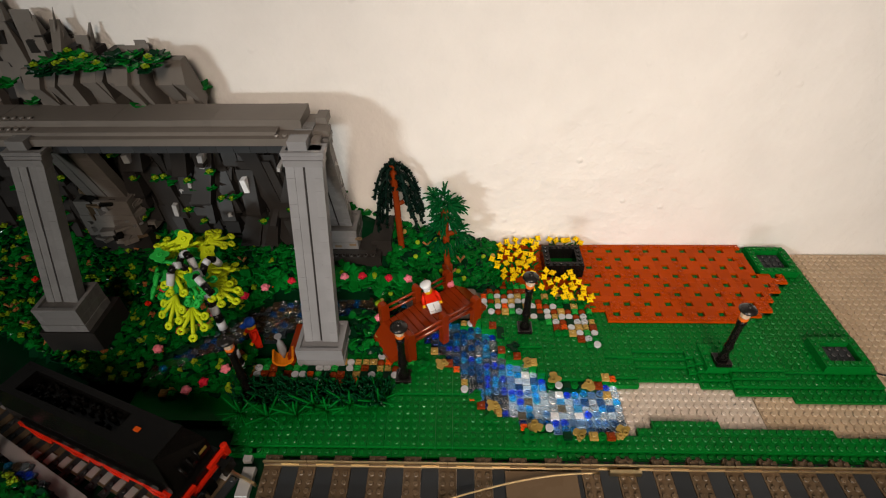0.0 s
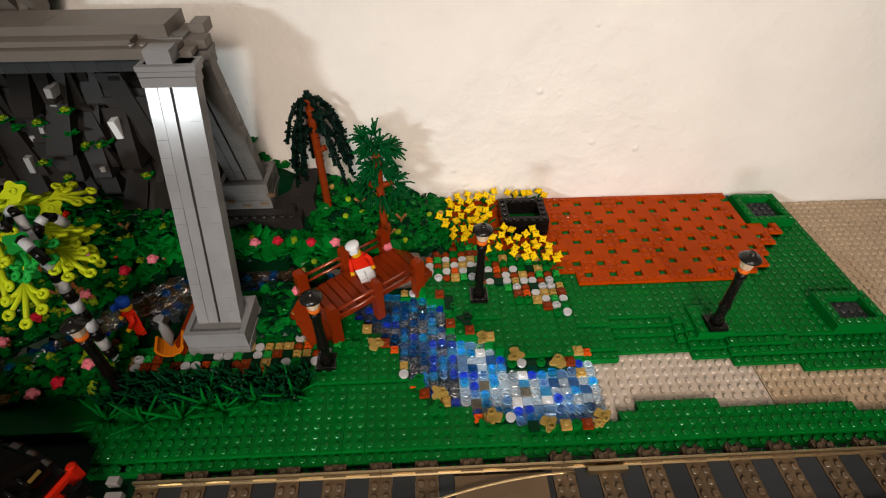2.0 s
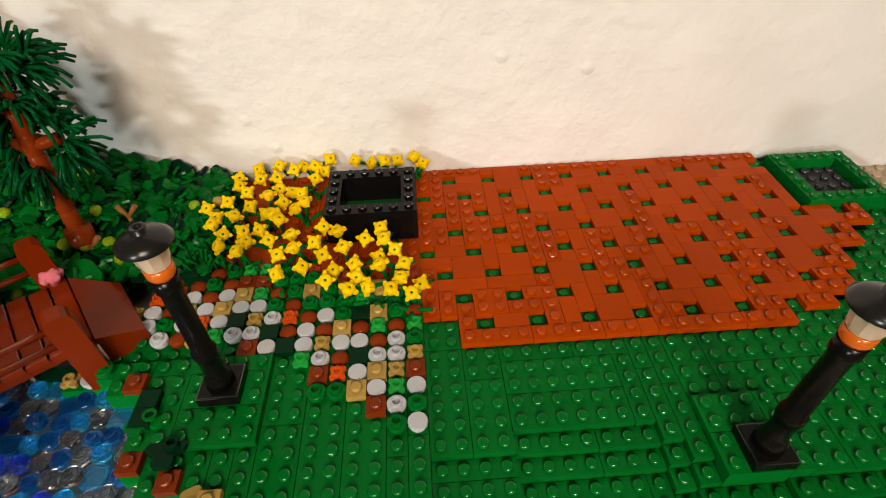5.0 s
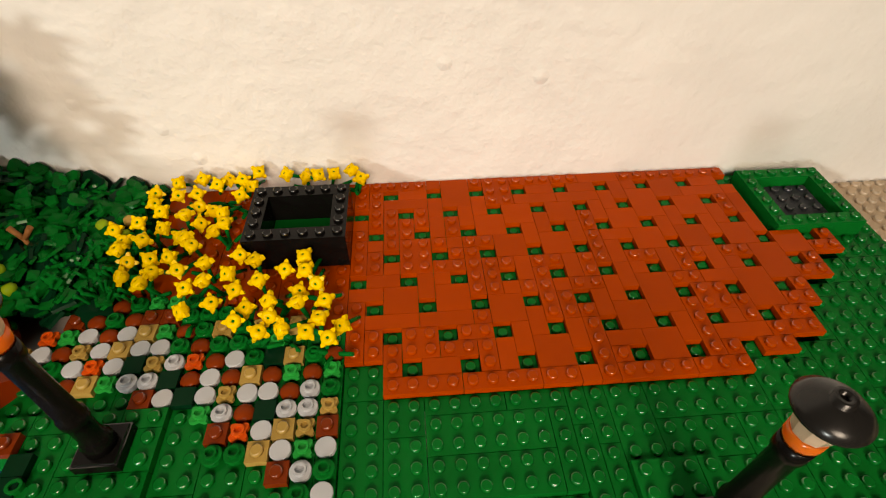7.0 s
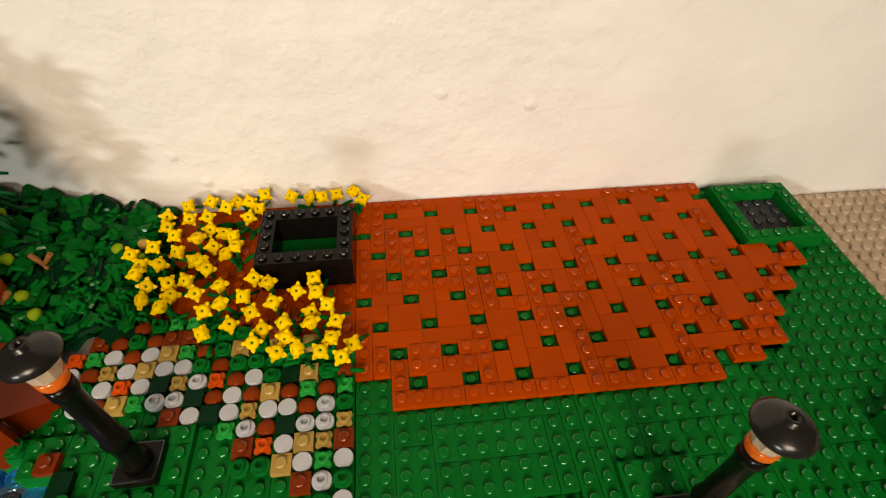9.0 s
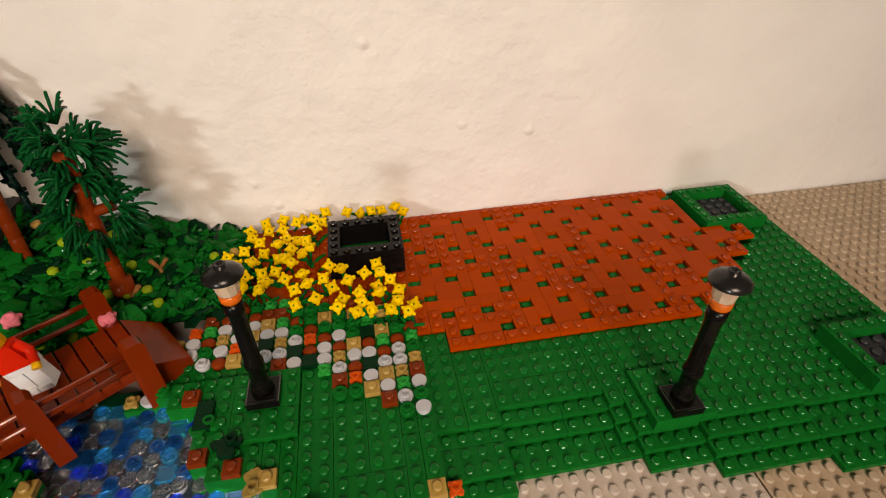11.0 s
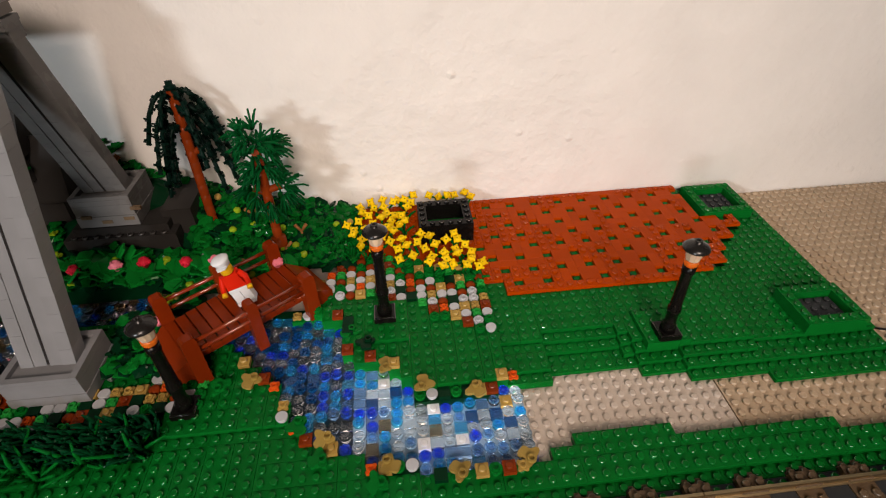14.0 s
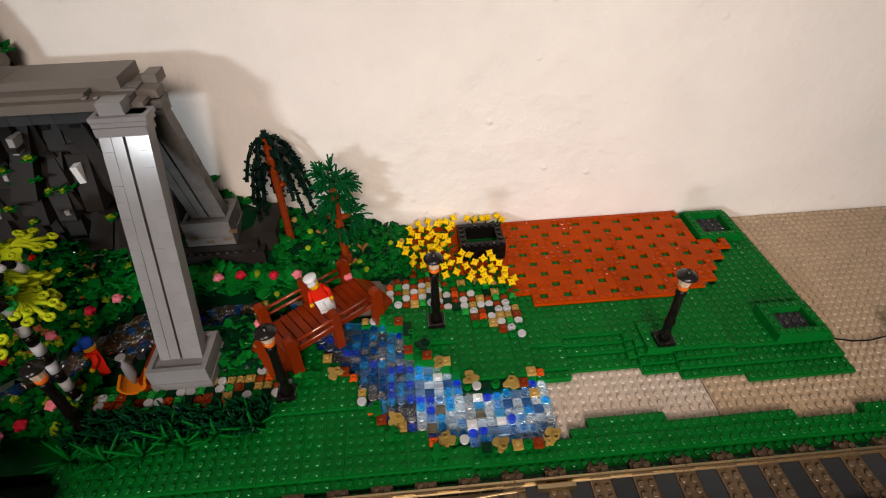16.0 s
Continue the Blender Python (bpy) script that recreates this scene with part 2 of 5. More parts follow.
# ---- the room round the layout ----
bm = bmesh.new()
box(bm, -2.8, 1.7, 0.1735, 0.30, -0.8, 1.7)
wall_north = whole("wall_north", bm, WALL, "white rough-plastered wall behind the brick layout", "wall", "structure")
for nm, b6 in (("wall_south", (-2.8, 1.7, -3.5, -3.4, -0.8, 1.7)), ("wall_west", (-2.9, -2.8, -3.5, 0.30, -0.8, 1.7)), ("wall_east", (1.7, 1.8, -3.5, 0.30, -0.8, 1.7))):
    bm = bmesh.new(); box(bm, *b6)
    whole(nm, bm, ROOM, "plain painted wall of the room", "wall", "structure")
bm = bmesh.new(); box(bm, -2.9, 1.8, -3.5, 0.3, 1.7, 1.8)
whole("ceiling", bm, ROOM, "plain painted ceiling of the room", "ceiling", "structure")
bm = bmesh.new(); box(bm, -2.9, 1.8, -3.5, 0.3, -0.9, -0.8)
whole("floor", bm, BOARD, "plain brown floor of the room", "floor", "structure")
bm = bmesh.new()
tube(bm, [(-29.4 * U, 0.1734, 0.236), (-29.6 * U, 0.1734, 0.205), (-29.3 * U, 0.1734, 0.180), (-29.9 * U, 0.1734, 0.140)], [0.00012, 0.00022, 0.0002, 0.00012], 5)
part("plaster_ridge", bm, WALL, wall_north)
table = thing("table", "plain wooden board table that carries the brick layout", "table")
bm = bmesh.new(); box(bm, -1.1, 0.9, -0.42, 0.172, -0.03, -0.0035)
part("tabletop", bm, BOARD, table)
for x in (-1.05, 0.85):
    for y in (-0.38, 0.14):
        bm = bmesh.new(); box(bm, x - 0.025, x + 0.025, y - 0.025, y + 0.025, -0.8, -0.03)
        part("leg", bm, BOARD, table)

# ---- tan baseplates ----


def baseplate(i0, i1, j0, j1, bare, mat=None):
    g = 0.0005
    label = "dark green building baseplate under the plants" if mat is DGREEN else "pale tan studded building baseplate by the stream" if mat else "tan studded building baseplate with visible seam"
    base = thing("baseplate", label, "baseplate", group="baseplates", kind="structure")
    bm = bmesh.new()
    box(bm, (i0 - 0.5) * U + g, (i1 + 0.5) * U - g, (j0 - 0.5) * U + g, (j1 + 0.5) * U - g, -0.0032, 0)
    part("slab", bm, mat or TAN, base)
    bm = bmesh.new()
    for i in range(i0, i1 + 1):
        for j in range(j0, j1 + 1):
            if bare(i, j):
                stud(bm, i * U, j * U, 0, 12)
    if bm.verts:
        tagged(part("studs", bm, mat or TAN, base), kind="stuff")
    else:
        bm.free()


# ---- plan of the studded ground: far edge of the near lawn, near edge of the far lawn ----


def far_edge(i):      # first row of the far lawn
    return -5 if i <= 4 else -4 if i <= 12 else -5 if i <= 16 else -6 if i <= 23 else -7


def near_edge(i):     # last row of the near lawn
    return -13 if i <= 2 else -12 if i <= 4 else -11 if i <= 12 else -12 if i <= 25 else -13 if i <= 32 else -12


def on_tan(i, j):
    return (2 <= i <= 40 and near_edge(i) - 1 <= j <= far_edge(i) + 1) or i >= 35


baseplate(-29, 18, -26, 21, on_tan, PALETAN)
baseplate(19, 66, -26, 21, on_tan)
baseplate(67, 98, -26, 21, lambda i, j: i < 78 and j > -16)
baseplate(-77, -30, -26, 21, lambda i, j: False, DGREEN)
baseplate(-125, -78, -26, 21, lambda i, j: False, DGREEN)

RIVER = [(1.5, -12.4), (1.5, -5.5), (-1, -6.2), (-7.5, -6.0), (-8.5, -3.4), (-11.5, -2.4), (-13.2, -1.4), (-14.0, 2.5), (-17.5, 3.6), (-29, 9.4), (-38, 10.0), (-47, 8), (-52, 3), (-60, -4),
         (-60, -8), (-52, -3.2), (-46, 1.2), (-38, 6), (-30, 5.4), (-22.6, 0.2), (-18.8, -3.4), (-17.4, -7.0), (-14.5, -9.5), (-11.1, -11.4), (-4, -12.6)]


def inside(x, y, poly):
    c, n = False, len(poly)
    for k in range(n):
        (x0, y0), (x1, y1) = poly[k], poly[(k + 1) % n]
        if (y0 > y) != (y1 > y) and x < (x1 - x0) * (y - y0) / (y1 - y0) + x0:
            c = not c
    return c


def river(i, j):
    return inside(i, j, RIVER)


def brown_edge(i, j):   # the ploughed field
    if not ((3 if j < 7 else 1) <= i and 5 <= j <= 20):
        return False
    lim = {5: 21, 6: 24, 7: 26, 8: 26, 9: 27, 10: 27, 11: 29, 12: 29, 13: 31, 14: 31}
    return i <= lim.get(j, 27)


def hole(i, j):
    return j % 2 == 0 and j >= 6 and (i - (1 - (j - 6) // 2)) % 3 == 0


def veg_height(x, y):
    """Height in metres of the overgrown ground, from stud coordinates."""
    zw = np.interp(x, (-90, -60, -44, -37, -31, -25, -18, -12), (0.10, 0.085, 0.058, 0.085, 0.058, 0.042, 0.026, 0.016))
    t = min(1.0, max(0.0, (y - 7.0) / 13.0))
    return 0.016 + (zw - 0.016) * t * t * (3 - 2 * t)


PEB = {0: "..............gw",
       1: "..............rwg", 2: "..........ggTwGw", 3: "..........rowTtr", 4: ".........Gwbdwwt", 5: "......rwdwtwwbwg",
       6: "wbTGwwdbwbTbGbG", 7: "owgwowdtwobwgdTgb", 8: "twbtwTwwgbgggG", 9: "oGwbwTGbgTgtGT", 10: "rbgbrrggggr", 11: "bgGGgb"}
PEB_START = {0: -15, 1: -16, 2: -15, 3: -15, 4: -15, 5: -15, 6: -14, 7: -16, 8: -16, 9: -15, 10: -14, 11: -12}


def pebble(i, j):
    row = PEB.get(j, "")
    k = i - PEB_START.get(j, 0)
    return row[k] if 0 <= k < len(row) and row[k] != "." else ""


def lawn(i, j):
    """Height of the green lawn in plates, 0 where there is none."""
    if river(i, j):
        return 0
    if -46 <= i <= -25 and -12 <= j <= -9:
        return 3
    if -45 <= i <= 50 and -15 <= j <= near_edge(i) and (i > -24 or j < -8):
        if i <= -8:
            return 2 if j == -15 else 3
        return 1 if j == -15 else 2
    if 1 <= i <= 35 and far_edge(i) <= j <= 21:
        step = j - far_edge(i)
        if i <= 4:
            return 2 if step == 0 else 3 if step <= 3 else 4
        if i <= 11:
            return (1, 1, 2, 3)[step] if step < 4 else 4
        if 14 <= i <= 17 and -3 <= j <= 0:
            return 5
        if i <= 16:
            return (1, 2, 3)[step] if step < 3 else 4
        if i <= 23:
            return (1, 2, 3)[step] if step < 3 else 4 if j < 14 else 3
        return (1, 1, 2, 2)[step] if step < 4 else 3
    if -16 <= i <= 0 and -5 <= j <= 8:
        if i >= 0 and j == -5:
            return 4
        return 6 if i <= -8 and 0 <= j <= 4 and i >= -15 - j // 3 else 5
    if -40 <= i <= -27 and -3 <= j <= 5:
        return 4
    if -27 <= i <= -10 and -14 <= j <= 4:
        return 3 if j < -7 else 4
    return 0


# ---- large things: viaduct, cliff, track, train ----
viaduct = thing("viaduct", "grey brick railway viaduct with raking legs and tiled deck", "viaduct")


def hexa(bm, lo, hi):
    """A block between two quads of (x, y, z)."""
    v = [bm.verts.new(c) for c in (*lo, *hi)]
    for q in ((3, 2, 1, 0), (4, 5, 6, 7), (0, 1, 5, 4), (1, 2, 6, 5), (2, 3, 7, 6), (3, 0, 4, 7)):
        bm.faces.new([v[i] for i in q])


def leg_pier(x, y0, y1, z0, z1, base_top, base_bottom, mat, broad=1.0):
    """One raking viaduct leg on a stepped base; y0 at the foot, y1 at the head."""
    w, d = 2.05 * U * broad, 0.8 * U
    cx = x * U

    def at(s):
        return (y0 + (y1 - y0) * s) * U, z0 + (z1 - z0) * s
    bm = bmesh.new()
    q = [[(cx + a, at(s)[0] + b, at(s)[1]) for a, b in ((-w + 0.001, -d + 0.0016), (w - 0.001, -d + 0.0016), (w - 0.001, d - 0.0016), (-w + 0.001, d - 0.0016))] for s in (0, 1)]
    hexa(bm, *q)
    leg = part("leg", bm, DGREY, viaduct)
    for sx in (-1, 1):
        for a0, a1, n, sunk in ((0.0010, w * 0.52, 2, 0.0005), (w * 0.52 + 0.0001, w, 16, 0.0)):
            for k in range(n):
                s0, s1 = k / n, (k + 1) / n - 0.0006
                off = 0.00010 * ((k * 7 + (sx > 0) * 3) % 4) - sunk
                q = [[(cx + a, at(s)[0] + b, at(s)[1]) for a, b in ((a0 * sx, -d - off), (a1 * sx, -d - off), (a1 * sx, d + off), (a0 * sx, d + off))] for s in (s0, s1)]
                bm = bmesh.new(); hexa(bm, *q)
                part("block", bm, mat, leg)
    for k, (ex, za, zb) in enumerate(((0.35, -0.0135, -0.0070), (0.6, -0.0068, -0.0036), (0.85, -0.0034, 0.0))):
        yy = at((z1 + za - z0) / (z1 - z0))[0]
        bm = bmesh.new()
        box(bm, cx - w - ex * 0.0032, cx + w + ex * 0.0032, yy - d - ex * 0.0032, yy + d + ex * 0.0032, z1 + za, z1 + zb)
        part("moulding", bm, mat, leg)
    bm = bmesh.new()
    box(bm, cx - 1.6 * U, cx + 0.6 * U, (y1 - 0.4) * U - d * 0.5, (y1 + 0.6) * U + d * 0.5, z1 + 0.0002, z1 + 0.0094)
    part("top_block", bm, mat, leg)
    bx, by = 2.85 * U * broad, 2.6 * U
    yy = y0 * U
    zc = base_bottom
    while zc < base_top - 0.001:
        zn = min(base_top, zc + 0.0096)
        ex = 0.0 if zn >= base_top - 0.01 else 0.0006
        bm = bmesh.new(); box(bm, cx - bx - ex, cx + bx + ex, yy - by - ex, yy + by + ex, zc, zn - 0.00015)
        part("base_course", bm, mat, leg)
        zc = zn
    for a0, a1, b0, b1 in ((-bx, -bx + 0.0042, -by, by), (bx - 0.0042, bx, -by, by), (-bx + 0.0043, bx - 0.0043, -by, -by + 0.0042), (-bx + 0.0043, bx - 0.0043, by - 0.0042, by)):
        bm = bmesh.new(); box(bm, cx + a0, cx + a1, yy + b0, yy + b1, base_top, base_top + 0.0032)
        part("rim_tile", bm, mat, leg)
    return leg


leg_pier(-36.75, -1.0, 7.3, 0.034, 0.2245, 0.036, 0.014, LGREY, 1.06)
leg_pier(-36.7, 16.6, 10.7, 0.080, 0.2235, 0.082, 0.058, SHADEGREY)
leg_pier(-69.6, 0.6, 7.6, 0.079, 0.224, 0.080, 0.052, SHADEGREY)
leg_pier(-69.0, 15.6, 11.4, 0.128, 0.2235, 0.129, 0.085, MGREY, 1.35)

bm = bmesh.new(); box(bm, -118 * U, -36.2 * U, 7.7 * U, 14.3 * U, 0.2245, 0.2315)
deck = part("deck", bm, MGREY, viaduct, "long grey deck with a smooth tiled top")
xk = -118.0
k = 0
while xk < -38:
    x1 = min(xk + (6, 8, 4, 8)[k % 4], -37.4)
    bm = bmesh.new(); box(bm, xk * U, x1 * U - 0.0001, 10.0 * U, 14.6 * U, 0.2317, 0.2415 - 0.0001 * (k % 2))
    part("parapet_tile", bm, MGREY, deck)
    if x1 < -39:
        bm = bmesh.new(); box(bm, xk * U, x1 * U - 0.0001, 8.5 * U, 9.9 * U, 0.2317, 0.2355 - 0.0001 * (k % 2))
        part("edge_tile", bm, MGREY, deck)
    xk = x1
    k += 1
for k in range(40):
    x0 = -117.5 + 2 * k
    if x0 < -41:
        bm = bmesh.new(); box(bm, x0 * U, (x0 + 1.97) * U, 8.3 * U, 8.9 * U, 0.2145, 0.2244)
        part("girder_brick", bm, SLATE, deck)
bm = bmesh.new()
for k in range(3):
    stud(bm, (-38.0 - k) * U, 8.4 * U, 0.2317, 12)
for k in range(5):
    stud(bm, (-70.0 - k) * U, 9.2 * U, 0.2355, 12); stud(bm, (-70.0 - k) * U, 10.7 * U, 0.2415, 12)
tagged(part("studs", bm, MGREY, deck), kind="stuff")
for b6 in ((-36.1, -34.8, 11.8, 14.0, 0.2290, 0.2370), (-36.1, -34.3, 9.8, 11.6, 0.2250, 0.2310), (-36.0, -35.0, 8.0, 9.6, 0.2250, 0.2285)):
    bm = bmesh.new(); box(bm, *[v * U for v in b6[:4]], *b6[4:])
    part("end_block", bm, MGREY, deck)

# cliff of slope bricks
cliff = thing("rock_cliff", "dark grey cliff built of steep slope bricks against the wall", "cliff")


def slope_mesh(w, h, d, mat, lip, shear):
    bm = bmesh.new()
    pr = [(0, 0), (-d, 0), (-d, lip), (-lip * 0.4, h), (0, h)]      # profile in y, z
    a = [bm.verts.new((0.0001 + shear * z, y, z)) for y, z in pr]
    b = [bm.verts.new((w - 0.0001 + shear * z * 0.6, y, z)) for y, z in pr]
    bm.faces.new(a); bm.faces.new(b[::-1])
    for k in range(5):
        bm.faces.new((a[k], b[k], b[(k + 1) % 5], a[(k + 1) % 5]))
    return mesh(bm, "slope_brick", mat)


slopes = {}
for w in (1, 2, 3):
    for h in (3, 4, 5, 7):
        for d in (1, 2, 3):
            for sh in (-0.55, -0.2, 0.3):
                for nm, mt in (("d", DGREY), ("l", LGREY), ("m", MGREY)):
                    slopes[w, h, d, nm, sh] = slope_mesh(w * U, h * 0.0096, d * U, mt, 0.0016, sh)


def cliff_top(x):
    return float(np.interp(x, (-110, -90, -73, -68, -62, -56, -54, -52.5, -46, -42, -40), (0.37, 0.35, 0.322, 0.306, 0.292, 0.28, 0.256, 0.205, 0.185, 0.13, 0.07)))


for k in range(60):
    bm = bmesh.new()
    x0 = -110 + k * 1.2
    zt = cliff_top(x0 + 0.6)
    box(bm, x0 * U, (x0 + 1.2) * U, (18.3 + 0.6 * math.sin(k * 1.7)) * U, 21.55 * U, 0.0, zt - 0.012 - 0.004 * (k % 3))
    part("core_block", bm, DGREY, cliff)
for zi in range(13):
    x = -106.0
    while x < -40:
        w = rnd.choice((1, 1, 2, 2, 2, 3)) if zi < 8 else rnd.choice((1, 1, 2)); h = rnd.choice((3, 4, 5, 5, 7)); d = rnd.choice((1, 1, 2, 2, 3)) if zi < 8 else rnd.choice((2, 2, 3))
        z = 0.016 + zi * 0.024 + rnd.uniform(-0.011, 0.011)
        top = cliff_top(x + w / 2)
        if z + h * 0.0096 < top + 0.012 and rnd.random() < 0.95:
            y = 16.6 + 2.6 * min(1.0, z / 0.22) + rnd.uniform(-0.7, 1.2) + (1.5 if x < -80 else 0)
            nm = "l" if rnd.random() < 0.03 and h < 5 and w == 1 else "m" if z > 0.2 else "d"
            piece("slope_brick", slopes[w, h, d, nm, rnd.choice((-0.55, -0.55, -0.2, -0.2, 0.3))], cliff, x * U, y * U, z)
        x += w * 0.9
for x, z, w, h, t in ((-49.0, 0.130, 0.8, 0.017, -7), (-54.3, 0.162, 0.7, 0.016, 6), (-60.6, 0.097, 0.7, 0.016, 5), (-58.3, 0.130, 0.6, 0.005, -12), (-57.0, 0.137, 0.5, 0.006, 9),
                     (-64.4, 0.169, 0.9, 0.010, -4), (-43.7, 0.158, 0.5, 0.006, 8), (-52.6, 0.096, 0.6, 0.005, -8)):
    bm = bmesh.new()
    box(bm, -w * U / 2, w * U / 2, -0.4 * U, 3.0 * U, 0, h)
    bmesh.ops.bevel(bm, geom=list(bm.edges), offset=0.0004, segments=1, affect="EDGES")
    b = part("small_brick", bm, SNOW if h > 0.0165 else PALE, cliff, "small pale brick in the cliff face")
    b.matrix_basis = pose(x * U, 15.9 * U, z, 0, t, 0)
for k in range(11):          # jutting ledge with plants
    bm = bmesh.new()
    w = rnd.uniform(1.0, 2.6)
    x0 = -71.5 + k * 1.6
    v0 = 13.4 + rnd.uniform(-1.0, 1.2) + max(0, k - 7) * 0.9
    lean = rnd.uniform(-1.2, 0.6)
    pr = [(19.0, 0.235), (v0 + 1.6, 0.226 + rnd.uniform(-.010, .010)), (v0 - 0.2, 0.262 + rnd.uniform(-.006, .006)), (v0 + 1.5, 0.277), (19.0, 0.277)]
    a = [bm.verts.new((x0 * U + lean * (0.277 - z) * -0.5, y * U, z)) for y, z in pr]
    b = [bm.verts.new(((x0 + w) * U + lean * (0.277 - z) * -0.2, y * U, z)) for y, z in pr]
    bm.faces.new(a); bm.faces.new(b[::-1])
    for q in range(5):
        bm.faces.new((a[q], b[q], b[(q + 1) % 5], a[(q + 1) % 5]))
    part("ledge_slope", bm, MGREY, cliff)

plinth = thing("rock_plinth", "dark grey brick rock under the rear viaduct legs", "rock")
bm = bmesh.new()
box(bm, -41.5 * U, -30.5 * U, 13.2 * U, 21.5 * U, 0.0, 0.050)
box(bm, -40.5 * U, -31.2 * U, 13.8 * U, 21.5 * U, 0.0502, 0.0575)
box(bm, -32.0 * U, -29.0 * U, 15.0 * U, 21.5 * U, 0.0, 0.064)
for k in range(9):
    stud(bm, (-40.5 + k * 1.1) * U, 13.5 * U, 0.050)
part("rock_base", bm, DGREY, plinth)
bm = bmesh.new()
for k, (x, z) in enumerate(((-38.6, 0.066), (-36.8, 0.061), (-34.6, 0.063), (-33.6, 0.072))):
    box(bm, (x - 0.5) * U, (x + 0.5) * U, 13.87 * U, 14.2 * U, z, z + 0.003)
part("tan_brick", bm, TIE, plinth, "small tan bricks set in the stone")

bm = bmesh.new()
box(bm, -73.2 * U, -66.0 * U, -2.3 * U, 4.4 * U, 0.0, 0.0518)
part("rock_base", bm, DGREY, plinth)
bm = bmesh.new()
box(bm, -73.5 * U, -64.6 * U, 13.4 * U, 19.0 * U, 0.0, 0.0848)
part("rock_base", bm, DGREY, plinth)
for k in range(46):          # rough stones round the far leg's foot
    a = rnd.uniform(-0.3, math.pi + 0.3)
    zz = rnd.uniform(0.078, 0.130)
    rr = 4.6 - 26 * (zz - 0.078) + rnd.uniform(-0.4, 0.4)
    bm = bmesh.new()
    w, h = rnd.uniform(0.5, 1.1) * U, rnd.choice((1, 2, 3)) * P
    box(bm, -w, w, -0.6 * U, 0.6 * U, 0, h)
    st = part("stone", bm, (TIE, BLACK, MGREY, MGREY, SHADEGREY, MGREY)[k % 6], plinth)
    st.matrix_basis = pose((-69.0 + rr * math.cos(a)) * U, (15.6 - 0.72 * rr * math.sin(a)) * U, zz, 0, 0, 90 - math.degrees(a) + rnd.uniform(-20, 20))
# ---- railway ----
track = thing("railway_track", "straight toy railway with brass rails and brown sleepers", "railway track")
rail_y = -16.45
for k in range(-3, 5):
    x0, x1 = (k * 16.0 - 4) * U + 0.0003, (k * 16.0 + 12) * U - 0.0003
    if x0 < -41 * U:
        x0 = -41 * U
    if x1 > x0:
        for dy in (0.0, -5.0):
            y = (rail_y + dy) * U
            bm = bmesh.new()
            pr = [(-0.0016, 0.0036), (0.0016, 0.0036), (0.0016, 0.0043), (0.0004, 0.0049), (0.0004, 0.0080), (0.0009, 0.0086), (0.0009, 0.0105), (-0.0009, 0.0105), (-0.0009, 0.0086), (-0.0004, 0.0080), (-0.0004, 0.0049), (-0.0016, 0.0043)]
            a = [bm.verts.new((x0, y + p, q)) for p, q in pr]; b = [bm.verts.new((x1, y + p, q)) for p, q in pr]
            bm.faces.new(a); bm.faces.new(b[::-1])
            for q in range(12):
                bm.faces.new((a[q], b[q], b[(q + 1) % 12], a[(q + 1) % 12]))
            part("rail", bm, BRASS, track, "brass rail")
bm = bmesh.new()
box(bm, -2 * U, 1.5 * U, (rail_y - 0.9) * U, (rail_y - 0.5) * U, 0.0045, 0.0105)
pts = [((-21 + 1.05 * k) * U, (rail_y - 4.3 + 3.4 * math.sin(min(1, k / 17) * math.pi / 2)) * U, 0.0098) for k in range(18)]
tube(bm, pts, 0.0009, 6)
part("switch_rail", bm, BRASS, track, "curved brass switch rail")
sleeper = bmesh.new(); box(sleeper, -0.97 * U, 0.97 * U, -4.0 * U, 4.0 * U, 0.0, P)
for a in (-0.5, 0.5):
    for b in (-3.5, -1.5, -0.5, 0.5, 1.5, 3.5):
        stud(sleeper, a * U, b * U, P)
sleeper_me = mesh(sleeper, "sleeper", TIE)
bed = bmesh.new(); box(bed, -0.97 * U, 0.97 * U, -3.4 * U, 3.4 * U, 0.0, P * 0.82)
bed_me = mesh(bed, "ballast_plate", SLATE)
for k in range(23):
    x = -40.0 + 4 * k
    piece("sleeper", sleeper_me, track, x * U, (rail_y - 2.5) * U, 0.0006)
    piece("ballast_plate", bed_me, track, (x + 2) * U, (rail_y - 2.5) * U, 0.0006)

for nm, mt, hz in (("edge_brick", TIE, 0.0062), ("edge_plate", GREEN, 0.0022)):
    bm = bmesh.new(); box(bm, -0.98 * U, 0.98 * U, -0.0042, 0.0039, 0, hz)
    for a in (-0.5, 0.5):
        stud(bm, a * U, 0, hz, 10)
    edge_me = mesh(bm, nm, mt)
    for k in range(23):
        piece(nm, edge_me, track, (-40.0 + 4 * k + (0 if mt is TIE else 2)) * U, -16.0 * U, 0.0008)
bm = bmesh.new()
box(bm, -13.6 * U, -5.6 * U, -21.0 * U, -17.0 * U, 0.0042, 0.0066)
bmesh.ops.bevel(bm, geom=list(bm.edges), offset=0.0003, segments=1, affect="EDGES")
part("switch_plate", bm, TIE, track, "plain brown plate at the switch")

